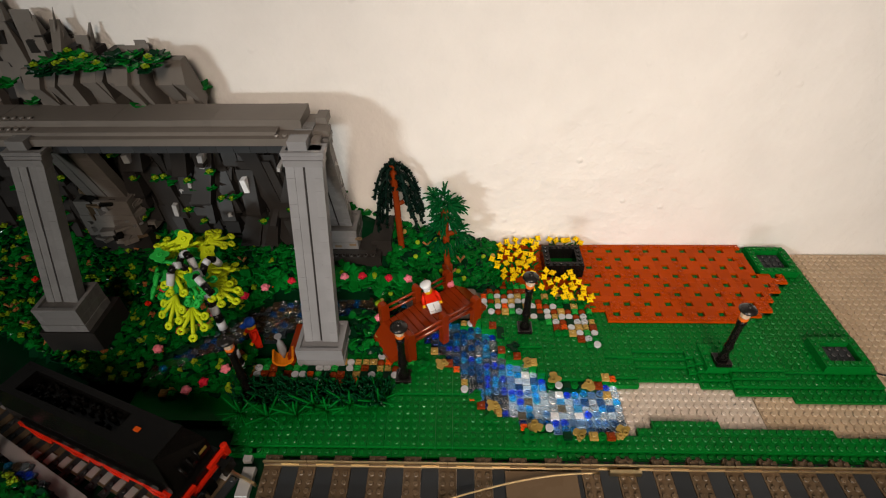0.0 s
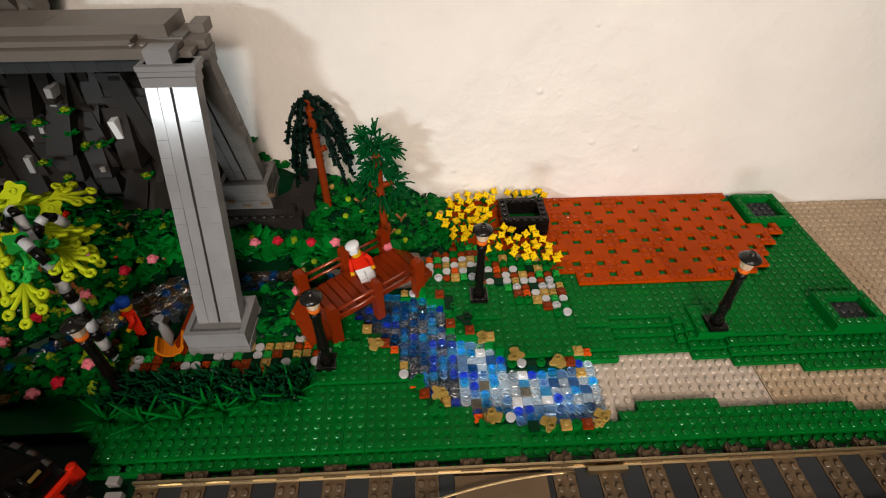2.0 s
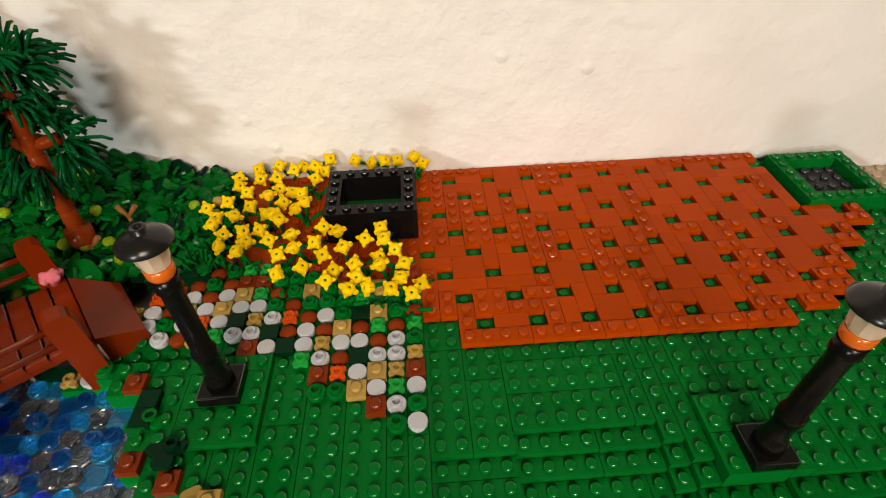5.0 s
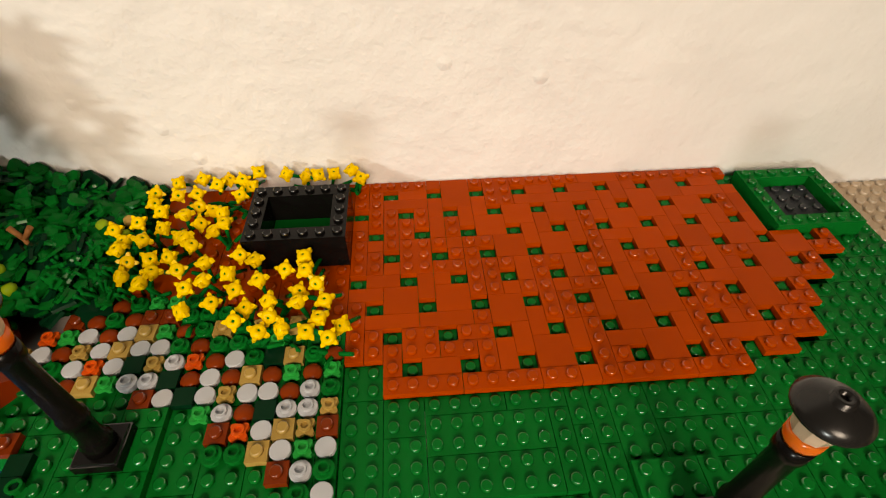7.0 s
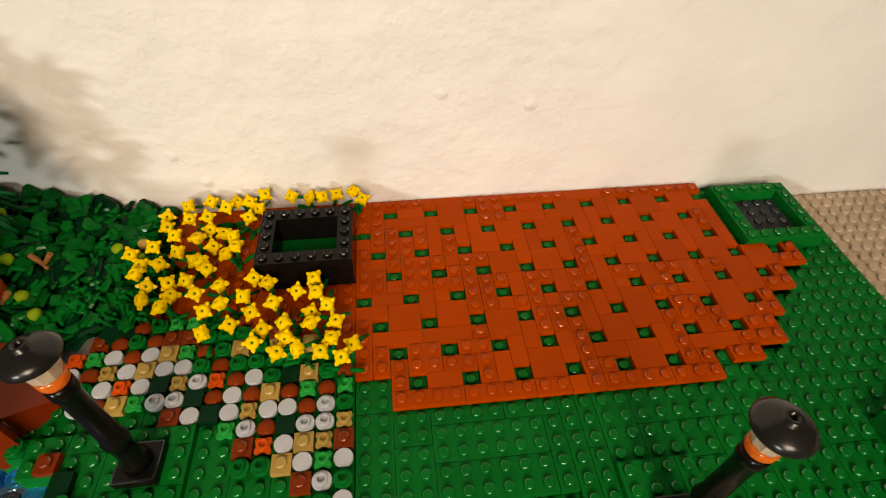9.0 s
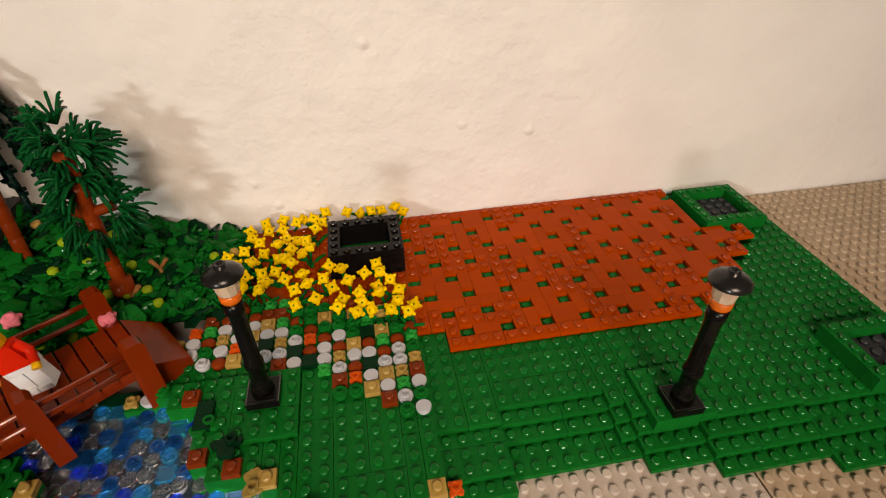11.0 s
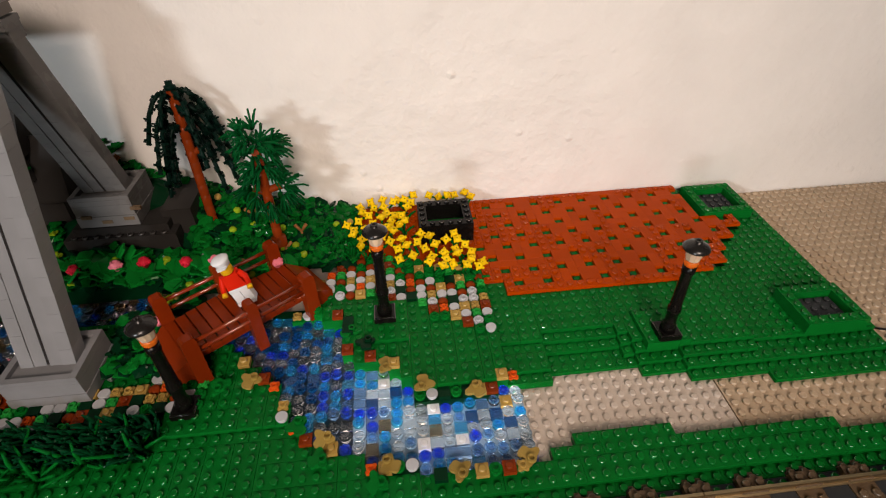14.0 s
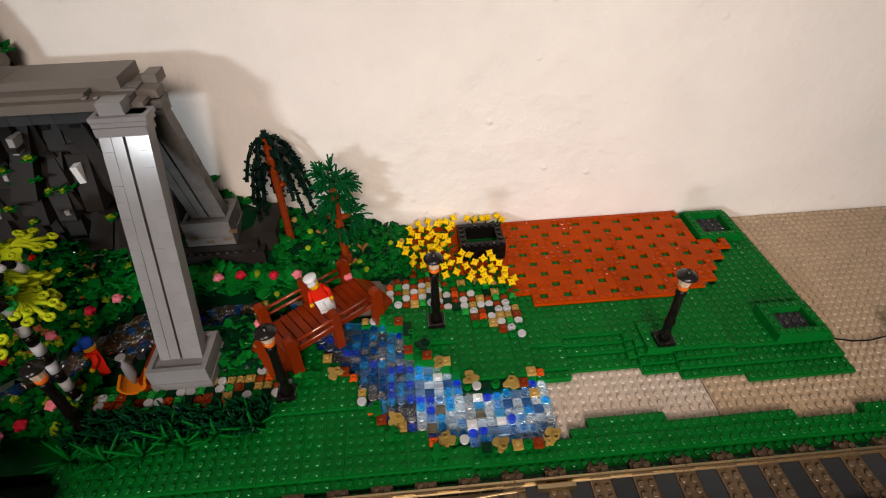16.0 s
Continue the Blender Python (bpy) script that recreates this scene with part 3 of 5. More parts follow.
# curved track and the black engine on it
ANG = -24.0
curve = thing("curved_track", "curved toy track with grey and brown sleepers and grey kerb", "railway track", (-55.0 * U, -15.6 * U, 0), ANG)
cs = bmesh.new(); box(cs, -0.48 * U, 0.48 * U, -4.7 * U, 4.2 * U, 0.0, P)
cs_b = mesh(cs, "sleeper", TIE)
cs = bmesh.new(); box(cs, -0.48 * U, 0.48 * U, -5.6 * U, 4.2 * U, 0.0, P * 0.7)
for b in (-5.1, -4.1, -1.5, 0.5, 3.5):
    stud(cs, 0, b * U, P * 0.7)
cs_d = mesh(cs, "sleeper", SLATE)
cs = bmesh.new(); box(cs, -0.46 * U, 0.46 * U, -0.62 * U, 0.62 * U, 0.0, 0.0014)
bmesh.ops.bevel(cs, geom=list(cs.edges), offset=0.0003, segments=1, affect="EDGES")
cs_g = mesh(cs, "sleeper_tile", PALE)
for k in range(-24, 12):
    bend = -0.0001 * k * k
    piece("sleeper", cs_d if k % 2 else cs_b, curve, k * 1.0 * U, bend, 0.0006)
    if k % 2 == 0:
        piece("sleeper_tile", cs_g, curve, k * 1.0 * U, bend - 3.85 * U, 0.0006 + P)
        piece("sleeper_tile", cs_g, curve, k * 1.0 * U, bend + 3.4 * U, 0.0006 + P)
bm = bmesh.new()
for dy in (-2.5, 2.5):
    box(bm, -21 * U, 14 * U, dy * U - 0.0009, dy * U + 0.0009, 0.0042, 0.0105)
part("rail", bm, BRASS, curve)
bm = bmesh.new()
prism(bm, [(-26 * U, -6.75 * U), (-1.5 * U, -7.75 * U), (-1.5 * U, -6.35 * U), (-26 * U, -5.35 * U)], 0.0, 0.0128)
part("kerb", bm, PALE, curve, "light grey kerb beam beside the track")
for b4_ in ((-43.2, -41.8, -20.3, -16.9), (-43.4, -41.9, -15.3, -14.6), (-43.6, -42.6, -16.2, -15.5)):
    bm = bmesh.new(); box(bm, *[c * U for c in b4_], 0.0, 0.0064)
    bmesh.ops.bevel(bm, geom=list(bm.edges), offset=0.0003, segments=1, affect="EDGES")
    part("end_tile", bm, PALE, track, "pale grey tile at the track end")

engine = thing("steam_engine", "black toy steam engine with red running gear on the track", "train", (-55.0 * U, -16.2 * U, 0), ANG + 3.0)
L0, L1 = -15.4 * U, 8.9 * U
bm = bmesh.new()
prof = [(-2.7, 0.034), (-2.7, 0.054), (-2.0, 0.0735), (2.0, 0.0735), (2.7, 0.054), (2.7, 0.034)]
a = [bm.verts.new((L0, y * U, z)) for y, z in prof]; b = [bm.verts.new((L1 - (0.0104 if z > 0.07 else 0), y * U, z)) for y, z in prof]
bm.faces.new(a); bm.faces.new(b[::-1])
for k in range(6):
    if k != 2:
        bm.faces.new((a[k], b[k], b[(k + 1) % 6], a[(k + 1) % 6]))
# open-topped bunker: rim and sunken floor
zt = 0.0735
q = [(-13.4 * U, -1.3 * U), (1.3 * U, -1.1 * U), (1.3 * U, 1.2 * U), (-13.4 * U, 1.3 * U)]
vo = [a[2], b[2], b[3], a[3]]
vq = [bm.verts.new((x, y, zt)) for x, y in q]; vd = [bm.verts.new((x, y, zt - 0.012)) for x, y in q]
for k in range(4):
    bm.faces.new((vo[k], vo[(k + 1) % 4], vq[(k + 1) % 4], vq[k])); bm.faces.new((vq[k], vq[(k + 1) % 4], vd[(k + 1) % 4], vd[k]))
bm.faces.new(vd)
part("body", bm, BLACK, engine)
bm = bmesh.new()
for k in range(70):
    x, y = rnd.uniform(-13.0 * U, 1.0 * U), rnd.uniform(-1.1, 1.1) * U
    r = rnd.uniform(0.0015, 0.0032)
    lathe(bm, ((r * 0.6, zt - 0.0125), (r, zt - 0.0105), (r * 0.4, zt - 0.008 + rnd.uniform(0, 0.002))), 5, x, y, 0, False, rnd.random() * 3)
tagged(part("coal", bm, BLACK, engine, "lumps of black coal in the bunker"), "lumps of black coal in the bunker", kind="stuff")
bm = bmesh.new()
box(bm, 3.0 * U, 3.7 * U, -0.25 * U, 0.25 * U, zt + 0.0002, zt + 0.0012)
part("tile", bm, ORANGE, engine, "small orange printed tile")
for sy in (-1, 1):
    lo, hi = sorted((sy * 2.85 * U, sy * 2.2 * U))
    bm = bmesh.new()
    box(bm, L0, L1 - 0.002, lo, hi, 0.0225, 0.0275)
    for k in range(4):
        x0 = L0 + (1.2 + k * 6.0) * U
        pr = [(0, 0.0225), (0.006, 0.012), (0.026, 0.012), (0.032, 0.0225), (0.028, 0.0335), (0.004, 0.0335)]
        inner = [(0.0085, 0.0215), (0.011, 0.0165), (0.021, 0.0165), (0.0235, 0.0215), (0.021, 0.0285), (0.011, 0.0285)]
        rows4 = [[bm.verts.new((x0 + u, y, w)) for u, w in ring] for y in (lo, hi) for ring in (pr, inner)]
        o0, i0_, o1, i1_ = rows4
        for q in range(6):
            r = (q + 1) % 6
            bm.faces.new((o0[q], o0[r], i0_[r], i0_[q])); bm.faces.new((o1[r], o1[q], i1_[q], i1_[r]))
            bm.faces.new((o0[r], o0[q], o1[q], o1[r])); bm.faces.new((i0_[q], i0_[r], i1_[r], i1_[q]))
    part("frame", bm, RED, engine, "bright red running frame")
bm = bmesh.new()
box(bm, L1 + 0.004, L1 + 0.0075, -3.9 * U, 3.9 * U, 0.0215, 0.0250)
box(bm, L1 + 0.004, L1 + 0.0075, -3.9 * U, -1.0 * U, 0.0285, 0.0320); box(bm, L1 + 0.004, L1 + 0.0075, 1.0 * U, 3.9 * U, 0.0285, 0.0320)
for y in (-3.6, 3.6):
    lathe(bm, ((0.003, 0.0340), (0.0034, 0.0350), (0.0020, 0.0362)), 12, L1 + 0.0058, y * U)
    box(bm, L1 + 0.0036, L1 + 0.0079, (y - 0.3) * U, (y + 0.3) * U, 0.0205, 0.0338)
part("buffer_beam", bm, RED, engine, "bright red buffer beam")
bm = bmesh.new()
box(bm, L1 - 0.004, L1 + 0.0038, -3.1 * U, 3.1 * U, 0.014, 0.0345)
box(bm, L0, L1 - 0.0045, -2.1 * U, 2.1 * U, 0.010, 0.0335)
box(bm, L1 - 0.0170, L1 - 0.0106, -2.0 * U, 2.0 * U, zt + 0.0002, zt + 0.0022)
box(bm, L0 + 0.02, L1 - 0.012, -3.0 * U, -2.72 * U, 0.036, 0.046); box(bm, L0 + 0.02, L1 - 0.012, 2.72 * U, 3.0 * U, 0.036, 0.046)
part("underframe", bm, BLACK, engine)
for sy in (-1, 1):
    for k in range(5):
        bm = bmesh.new()
        lathe(bm, ((0.0085, -0.002), (0.0085, 0.002)), 20)
        w = part("wheel", bm, RED, engine)
        w.matrix_basis = pose(L0 + (2.5 + 4.3 * k) * U, sy * 2.4 * U, 0.0165, 90)
bm = bmesh.new()
for y in (-2.2, 2.2):
    box(bm, L1 + 0.0076, L1 + 0.016, (y - 0.4) * U, (y + 0.4) * U, 0.022, 0.028); box(bm, L1 + 0.016, L1 + 0.019, (y - 0.8) * U, (y + 0.8) * U, 0.019, 0.031)
box(bm, L1 + 0.0032, L1 + 0.012, -0.6 * U, 0.6 * U, 0.010, 0.022)
part("buffer", bm, BLACK, engine)
bm = bmesh.new()
for k in range(3):
    tube(bm, [(L1 + 0.001, (-1.0 + k) * U, 0.040), (L1 + 0.0035, (-1.0 + k) * U, 0.047), (L1 - 0.001, (-1.0 + k) * U, 0.056)], 0.0012, 6)
box(bm, L1 - 0.004, L1 + 0.0016, 1.0 * U, 2.4 * U, 0.046, 0.052)
part("hose", bm, BLACK, engine)
bm = bmesh.new()
box(bm, L1 + 0.0017, L1 + 0.0022, 1.2 * U, 2.2 * U, 0.0475, 0.0505)
part("number_bar", bm, GOLD, engine, "pale bars on a black plate")
# ---- lawns of green plates, one object each ----
plates = {}


def plate_me(nx, ny, h, mat, bare=False):
    gap = 0.00011 if bare else 0.00015
    key = nx, ny, round(h * 10000), mat.name, bare
    if key not in plates:
        bm = bmesh.new()
        box(bm, -0.5 * U + gap, (nx - 0.5) * U - gap, -0.5 * U + gap, (ny - 0.5) * U - gap, -h, 0)
        if not bare:
            for a in range(nx):
                for b in range(ny):
                    stud(bm, a * U, b * U, 0)
        plates[key] = mesh(bm, "plate", mat)
    return plates[key]


SIZES = [(2, 4), (4, 2), (2, 3), (3, 2), (2, 2), (2, 6), (6, 2), (1, 4), (4, 1), (1, 3), (3, 1), (1, 2), (2, 1)]


def tile_cells(cells, parent, mat, name, thick, bare=lambda: False, sizes=SIZES):
    """Covers the cells {(i, j): top height} with plates, each an object of its own."""
    left = dict(cells)
    for (i, j) in sorted(cells, key=lambda c: (c[1], c[0])):
        if (i, j) not in left:
            continue
        h = left[i, j]
        pick = sizes[:]
        rnd.shuffle(pick)
        pick.sort(key=lambda s: -s[0] * s[1] * rnd.uniform(0.4, 1.0))
        for nx, ny in pick + [(1, 1)]:
            cs = [(i + a, j + b) for a in range(nx) for b in range(ny)]
            if all(left.get(c) == h for c in cs):
                for c in cs:
                    del left[c]
                piece(name, plate_me(nx, ny, thick(h), mat, bare()), parent, i * U, j * U, h)
                break


meadow = thing("green_lawn", "lawn of glossy green studded plates in low terraces", "lawn")
cells = {}
for i in range(-46, 51):
    for j in range(-15, 22):
        h = lawn(i, j)
        if h and not brown_edge(i, j) and not (i < -5 and j > 9):
            cells[i, j] = h * P
tile_cells(cells, meadow, GREEN, "plate", lambda h: h - 0.0003)
# green studs under the holes of the field
for j in range(6, 21, 2):
    for i in range(1, 32):
        if brown_edge(i, j) and hole(i, j):
            piece("plate", plate_me(1, 1, P, GREEN), meadow, i * U, j * U, 4 * P)
field = thing("ploughed_field", "reddish-brown field of plates and tiles with rows of planting holes", "field")
bm = bmesh.new()
box(bm, 2.6 * U, 25 * U, 4.6 * U, 21.4 * U, 0.0, 3 * P - 0.0004)
part("footing", bm, GREEN, meadow)
# rows of the field from the front: # a studded cell, . a smooth one
STUDDED = {5: "..##########.########",
         6: ".##....#.....##....#####",
         7: "########.....#.....#...###",
         8: "##.##.##.....#.....#..#.##",
         9: "#......#...###.....####..##",
         10: "#..........##.......##...##",
         11: ".......##.##.##....##......##",
         12: ".......##..#..#.....#......##",
         13: "##.#######.##.##.##.##.##....##",
         14: "##.##.##.......#.............##",
         15: "#.####.##......#...........",
         16: "#.##..#........#...........",
         17: ".####.#........#.........#.",
         18: ".##.#....................#.",
         19: "##.......##................",
         20: "##.......##................",
         21: "#####...########...########"}
cells = {(i, j): 5 * P for i in range(1, 32) for j in range(5, 22) if (brown_edge(i, j) or (j == 21 and i <= 27)) and not hole(i, j)}
rough = {c for c in cells if STUDDED[c[1]][c[0] - 1:c[0]] == "#"}
tile_cells({c: h for c, h in cells.items() if c in rough}, field, EARTH, "plate", lambda h: P - 0.0001)
tile_cells({c: h for c, h in cells.items() if c not in rough}, field, EARTH, "tile", lambda h: P - 0.0001, lambda: True, [(2, 3), (2, 2), (2, 2), (2, 2), (3, 1), (2, 1), (1, 2)])
cells = {(i, j): 5 * P for i in range(-14, 1) for j in range(9, 22) if i + j > 0 and not pebble(i, j) and lawn(i, j) == 0}
tile_cells(cells, field, EARTH, "plate", lambda h: P - 0.0001, lambda: rnd.random() < 0.3)
bm = bmesh.new(); box(bm, -14.4 * U, 2.4 * U, 8.6 * U, 21.4 * U, 0.0, 4 * P - 0.0002)
part("footing", bm, EARTH, field)

# ---- pebble path and river of single-stud pieces ----


def round_piece(mat, h=P, hollow=False, dome=False):
    bm = bmesh.new()
    r = 0.0039
    if dome:
        lathe(bm, ((r, -h), (r, -0.0012), (r * 0.8, -0.0002), (r * 0.4, 0.0004), (0, 0.0006)), 14)
    else:
        lathe(bm, ((r * 0.86, -h), (r * 0.86, -h * 0.55), (r, -h * 0.5), (r, -0.0002), (r - 0.0002, 0)), 14, smooth=False)
        if hollow:
            lathe(bm, ((0.0024, -0.0001), (0.0024, 0.0017), (0.0016, 0.0017), (0.0016, 0.0003)), 12, smooth=False)
    return mesh(bm, "round_pebble", mat)


def flower_piece(mat):
    """Single-stud plate with four rounded petals."""
    bm = bmesh.new()
    pts = []
    for k in range(24):
        a = 2 * math.pi * k / 24
        r = 0.0034 + 0.0009 * math.cos(4 * a)
        pts.append((r * math.cos(a + 0.785), r * math.sin(a + 0.785)))
    prism(bm, pts, -0.002, 0)
    lathe(bm, ((0.0024, -0.0001), (0.0024, 0.0015), (0.0014, 0.0015), (0.0014, 0.0004)), 10, smooth=False)
    return mesh(bm, "pebble", mat)


def square_piece(mat, bare=False):
    bm = bmesh.new()
    box(bm, -0.0039, 0.0039, -0.0039, 0.0039, -P, 0)
    if not bare:
        stud(bm, 0, 0, 0, 12)
    return mesh(bm, "pebble", mat)


KIT = {"w": round_piece(WHITE), "W": round_piece(WHITE, hollow=True), "b": round_piece(BROWN, dome=True), "g": round_piece(GREEN, hollow=True), "d": square_piece(DGREEN, True),
       "G": flower_piece(BGREEN), "t": flower_piece(SAND), "T": square_piece(SAND), "o": flower_piece(ORANGE), "r": square_piece(BROWN), "h": square_piece(WHITE, True), "O": square_piece(ORANGE)}
path = thing("pebble_path", "path of white, brown, tan and orange single-stud pebbles", "path")
for j in sorted(PEB):
    for i in range(-17, 1):
        c = pebble(i, j)
        if c:
            if c == "w" and rnd.random() < 0.22:
                c = "W"
            piece("pebble", KIT[c], path, i * U, j * U, 6 * P, rnd.choice((0, 90)))
bm = bmesh.new()
for j in sorted(PEB):
    for i in range(-17, 1):
        if pebble(i, j) and not lawn(i, j):
            box(bm, (i - 0.5) * U, (i + 0.5) * U, (j - 0.5) * U, (j + 0.5) * U, 0.0, 5 * P - 0.0002)
part("footing", bm, GREEN, path)
path2 = thing("front_pebble_path", "narrow pebble path running past the grey viaduct base", "path")
bm = bmesh.new()
for i in range(-56, -24):
    jc = -4.4 - (0.12 * (-40 - i) if i < -40 else 0) + (0.16 * (i + 33) if i > -33 else 0)
    for j in range(-12, 4):
        if abs(j - jc) < 1.9 and not river(i, j):
            c = rnd.choice("wWGgbrTGgdobrdT" if i < -33 else "wTtgdhoGbwrd")
            piece("pebble", KIT[c], path2, i * U, j * U, 5 * P, rnd.choice((0, 90)))
            box(bm, (i - 0.5) * U, (i + 0.5) * U, (j - 0.5) * U, (j + 0.5) * U, 0.0, 4 * P - 0.0002)
part("footing", bm, GREEN, path2)

# SNOW squares: clear pieces whose bright light is painted as opaque white
WATER = [(round_piece(m, hollow=True), k) for m, k in ((CLEAR, 9), (TBLUE, 7), (TSKY, 8), (TLILAC, 9))] + [(square_piece(m, True), k) for m, k in ((CLEAR, 5), (TSKY, 3), (TNAVY, 3), (TLILAC, 4), (TSMOKE, 2))] + [(square_piece(SNOW), 2), (square_piece(SAND), 1)]
DEEP = [(round_piece(m, hollow=True), k) for m, k in ((CLEAR, 8), (TBLUE, 4), (TSKY, 3), (TNAVY, 10))] + [(square_piece(m, True), k) for m, k in ((TNAVY, 4), (TSKY, 1))]
FAR_WATER = [(round_piece(m, hollow=True), k) for m, k in ((CLEAR, 6), (TBLUE, 1), (TSKY, 1), (TNAVY, 2), (TSMOKE, 4))] + [(square_piece(m, True), k) for m, k in ((TNAVY, 2), (TSMOKE, 2))]
stream = thing("stream", "stream of clear and blue single-stud pieces, some raised", "stream")
bm, deep_bm = bmesh.new(), bmesh.new()
for i in range(-61, 2):
    for j in range(-13, 12):
        if river(i, j):
            pool = FAR_WATER if i < -24 else DEEP if i < -12.5 and j > -6 else WATER
            me = rnd.choices([m for m, _ in pool], [k for _, k in pool])[0]
            lift = 2 if i > -12 else 3
            z = (lift + (rnd.choice((0, 0, 0.5, 1)) if "round" in me.name else rnd.choice((0, 0, 0, 0.35)))) * P
            wp = piece("water_piece", me, stream, i * U, j * U, z, rnd.choice((0, 0, 0, 20, 45)) if i < -16 else 0)
            wp.visible_shadow = False
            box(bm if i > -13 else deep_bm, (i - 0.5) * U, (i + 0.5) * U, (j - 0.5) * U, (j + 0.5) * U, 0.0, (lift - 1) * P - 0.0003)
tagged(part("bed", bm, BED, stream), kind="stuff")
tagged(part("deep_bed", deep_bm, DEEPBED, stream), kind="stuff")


# ---- bank stones and small leaf plates by the stream ----
def leaf_outline(r, lobes=4, k=0.28, n=20, ph=0.0):
    return [(r * (1 - k + k * math.cos(lobes * 2 * math.pi * q / n)) * math.cos(2 * math.pi * q / n + ph), r * (1 - k + k * math.cos(lobes * 2 * math.pi * q / n)) * math.sin(2 * math.pi * q / n + ph)) for q in range(n)]


def bank_leaf(mat, nm, lab):
    bm = bmesh.new()
    prism(bm, [(0.0078 * f * math.cos(a), 0.0078 * f * math.sin(a)) for a, f in [(2 * math.pi * q / 28, 0.74 + 0.17 * math.cos(6 * math.pi * q / 28) + 0.11 * math.cos(10 * math.pi * q / 28 + 1.3)) for q in range(28)]], 0.0, 0.0022)
    lathe(bm, ((0.0027, 0.002), (0.0027, 0.0042), (0.0016, 0.0042), (0.0016, 0.0026)), 12, 0.003, 0.001, smooth=False)
    return tagged(new(nm, mesh(bm, nm, mat)), lab, "leaf plate", "leaf plates by the stream")


leaf_g = bank_leaf(GREEN, "green_leaf_plate", "flat green leaf plate lying on the stream bank")
leaf_t = bank_leaf(GOLD, "tan_leaf_plate", "flat tan leaf plate lying on the stream bank")
leaf_d = bank_leaf(DGREEN, "dark_leaf_plate", "flat dark green leaf plate lying on the bank")
first = {0: True, 1: True, 2: True}
for k, (i, j, z, kind) in enumerate(((-9.6, -3.0, 5, 1), (-6.6, -5.4, 5.2, 1), (-2.4, -6.4, 4.6, 1), (0.6, -12.3, 3.4, 1), (-4.6, -12.8, 3.4, 1), (-9.6, -12.0, 4.0, 1), (-14.6, -9.4, 4.4, 1), (-13.0, 0.9, 6, 0), (-16.6, -8.2, 5.0, 0),
                                  (-14.8, -11.0, 4.4, 0), (-10.6, -13.2, 4, 0), (-21.0, -3.4, 5.2, 1), (-23.4, -3.6, 5.2, 0), (-11.4, -0.8, 6, 2), (-26.6, 1.4, 6, 1), (-28.6, -0.6, 6, 0), (-30.6, 1.8, 6, 0), (-29.4, 0.6, 6.4, 1))):
    src = (leaf_g, leaf_t, leaf_d)[kind]
    m = pose(i * U, j * U, z * P, rnd.uniform(-6, 6), rnd.uniform(-6, 6), rnd.uniform(0, 360))
    if first[kind]:
        src.matrix_basis = m; first[kind] = False
    else:
        copy_thing(src, m)
bank = thing("stream_bank", "dark bank of small brown, orange and green plates", "bank")
bm = bmesh.new()
for i in range(-32, 3):
    for j in range(-14, 6):
        if not river(i, j) and not lawn(i, j) and not pebble(i, j) and any(river(i + a, j + b) for a in (-2, -1, 0, 1, 2) for b in (-2, -1, 0, 1, 2)) and not (i > 1):
            box(bm, (i - 0.5) * U, (i + 0.5) * U, (j - 0.5) * U, (j + 0.5) * U, 0.0, 3 * P - 0.0003)
tagged(part("footing", bm, DGREEN, bank), kind="stuff")
for i in range(-26, 2):
    for j in range(-14, 5):
        if river(i, j) or pebble(i, j):
            continue
        near = any(river(i + a, j + b) for a, b in ((1, 0), (-1, 0), (0, 1), (0, -1)))
        wide = any(river(i + a, j + b) for a in (-2, -1, 0, 1, 2) for b in (-2, -1, 0, 1, 2)) and not lawn(i, j) and i < 1
        if wide or (near and rnd.random() < 0.5):
            zz = max(lawn(i, j), 3) + 1
            piece("pebble", KIT[rnd.choice("orotgddrwTdTr")], bank, i * U, j * U, zz * P, rnd.choice((0, 90)))


# ---- boxes on the field ----
def wall_box(name, label, mat, inner, i0, i1, j0, j1, z0, courses, floor_mat, floor_z):
    t = thing(name, label, "brick box")
    for c in range(courses):
        zc = z0 + c * 0.0096
        for k, (a0, a1, b0, b1) in enumerate(((i0, i1, j0, j0), (i0, i1, j1, j1), (i0, i0, j0 + 1, j1 - 1), (i1, i1, j0 + 1, j1 - 1))):
            bm = bmesh.new()
            box(bm, (a0 - 0.5) * U + 0.0001, (a1 + 0.5) * U - 0.0001, (b0 - 0.5) * U + 0.0001, (b1 + 0.5) * U - 0.0001, zc, zc + 0.0095)
            if c == courses - 1:
                for a in range(a0, a1 + 1):
                    for b in range(b0, b1 + 1):
                        stud(bm, a * U, b * U, zc + 0.0095)
            part("brick", bm, mat, t)
    bm = bmesh.new()
    box(bm, (i0 + 0.52) * U, (i1 - 0.52) * U, (j0 + 0.52) * U, (j1 - 0.52) * U, z0 - 0.004, floor_z)
    if inner:
        for a in range(i0 + 1, i1):
            for b in range(j0 + 1, j1):
                stud(bm, a * U, b * U, floor_z)
    part("floor_plate", bm, floor_mat, t)
    return t


wall_box("black_brick_box", "open black brick box standing among yellow flowers", BLACK, False, -5, 0, 14, 18, 5 * P, 2, GREEN, 5 * P + 0.0035)
wall_box("green_planter", "low green brick frame with dark studs inside, by the wall", GREEN, True, 29, 34, 15, 20, 3 * P, 1, SLATE, 3 * P + 0.003).location.x = -0.4 * U
wall_box("green_planter", "low green brick frame with dark studs inside, on lawn", GREEN, True, 29, 34, -3, 1, 3 * P, 1, SLATE, 3 * P + 0.003)


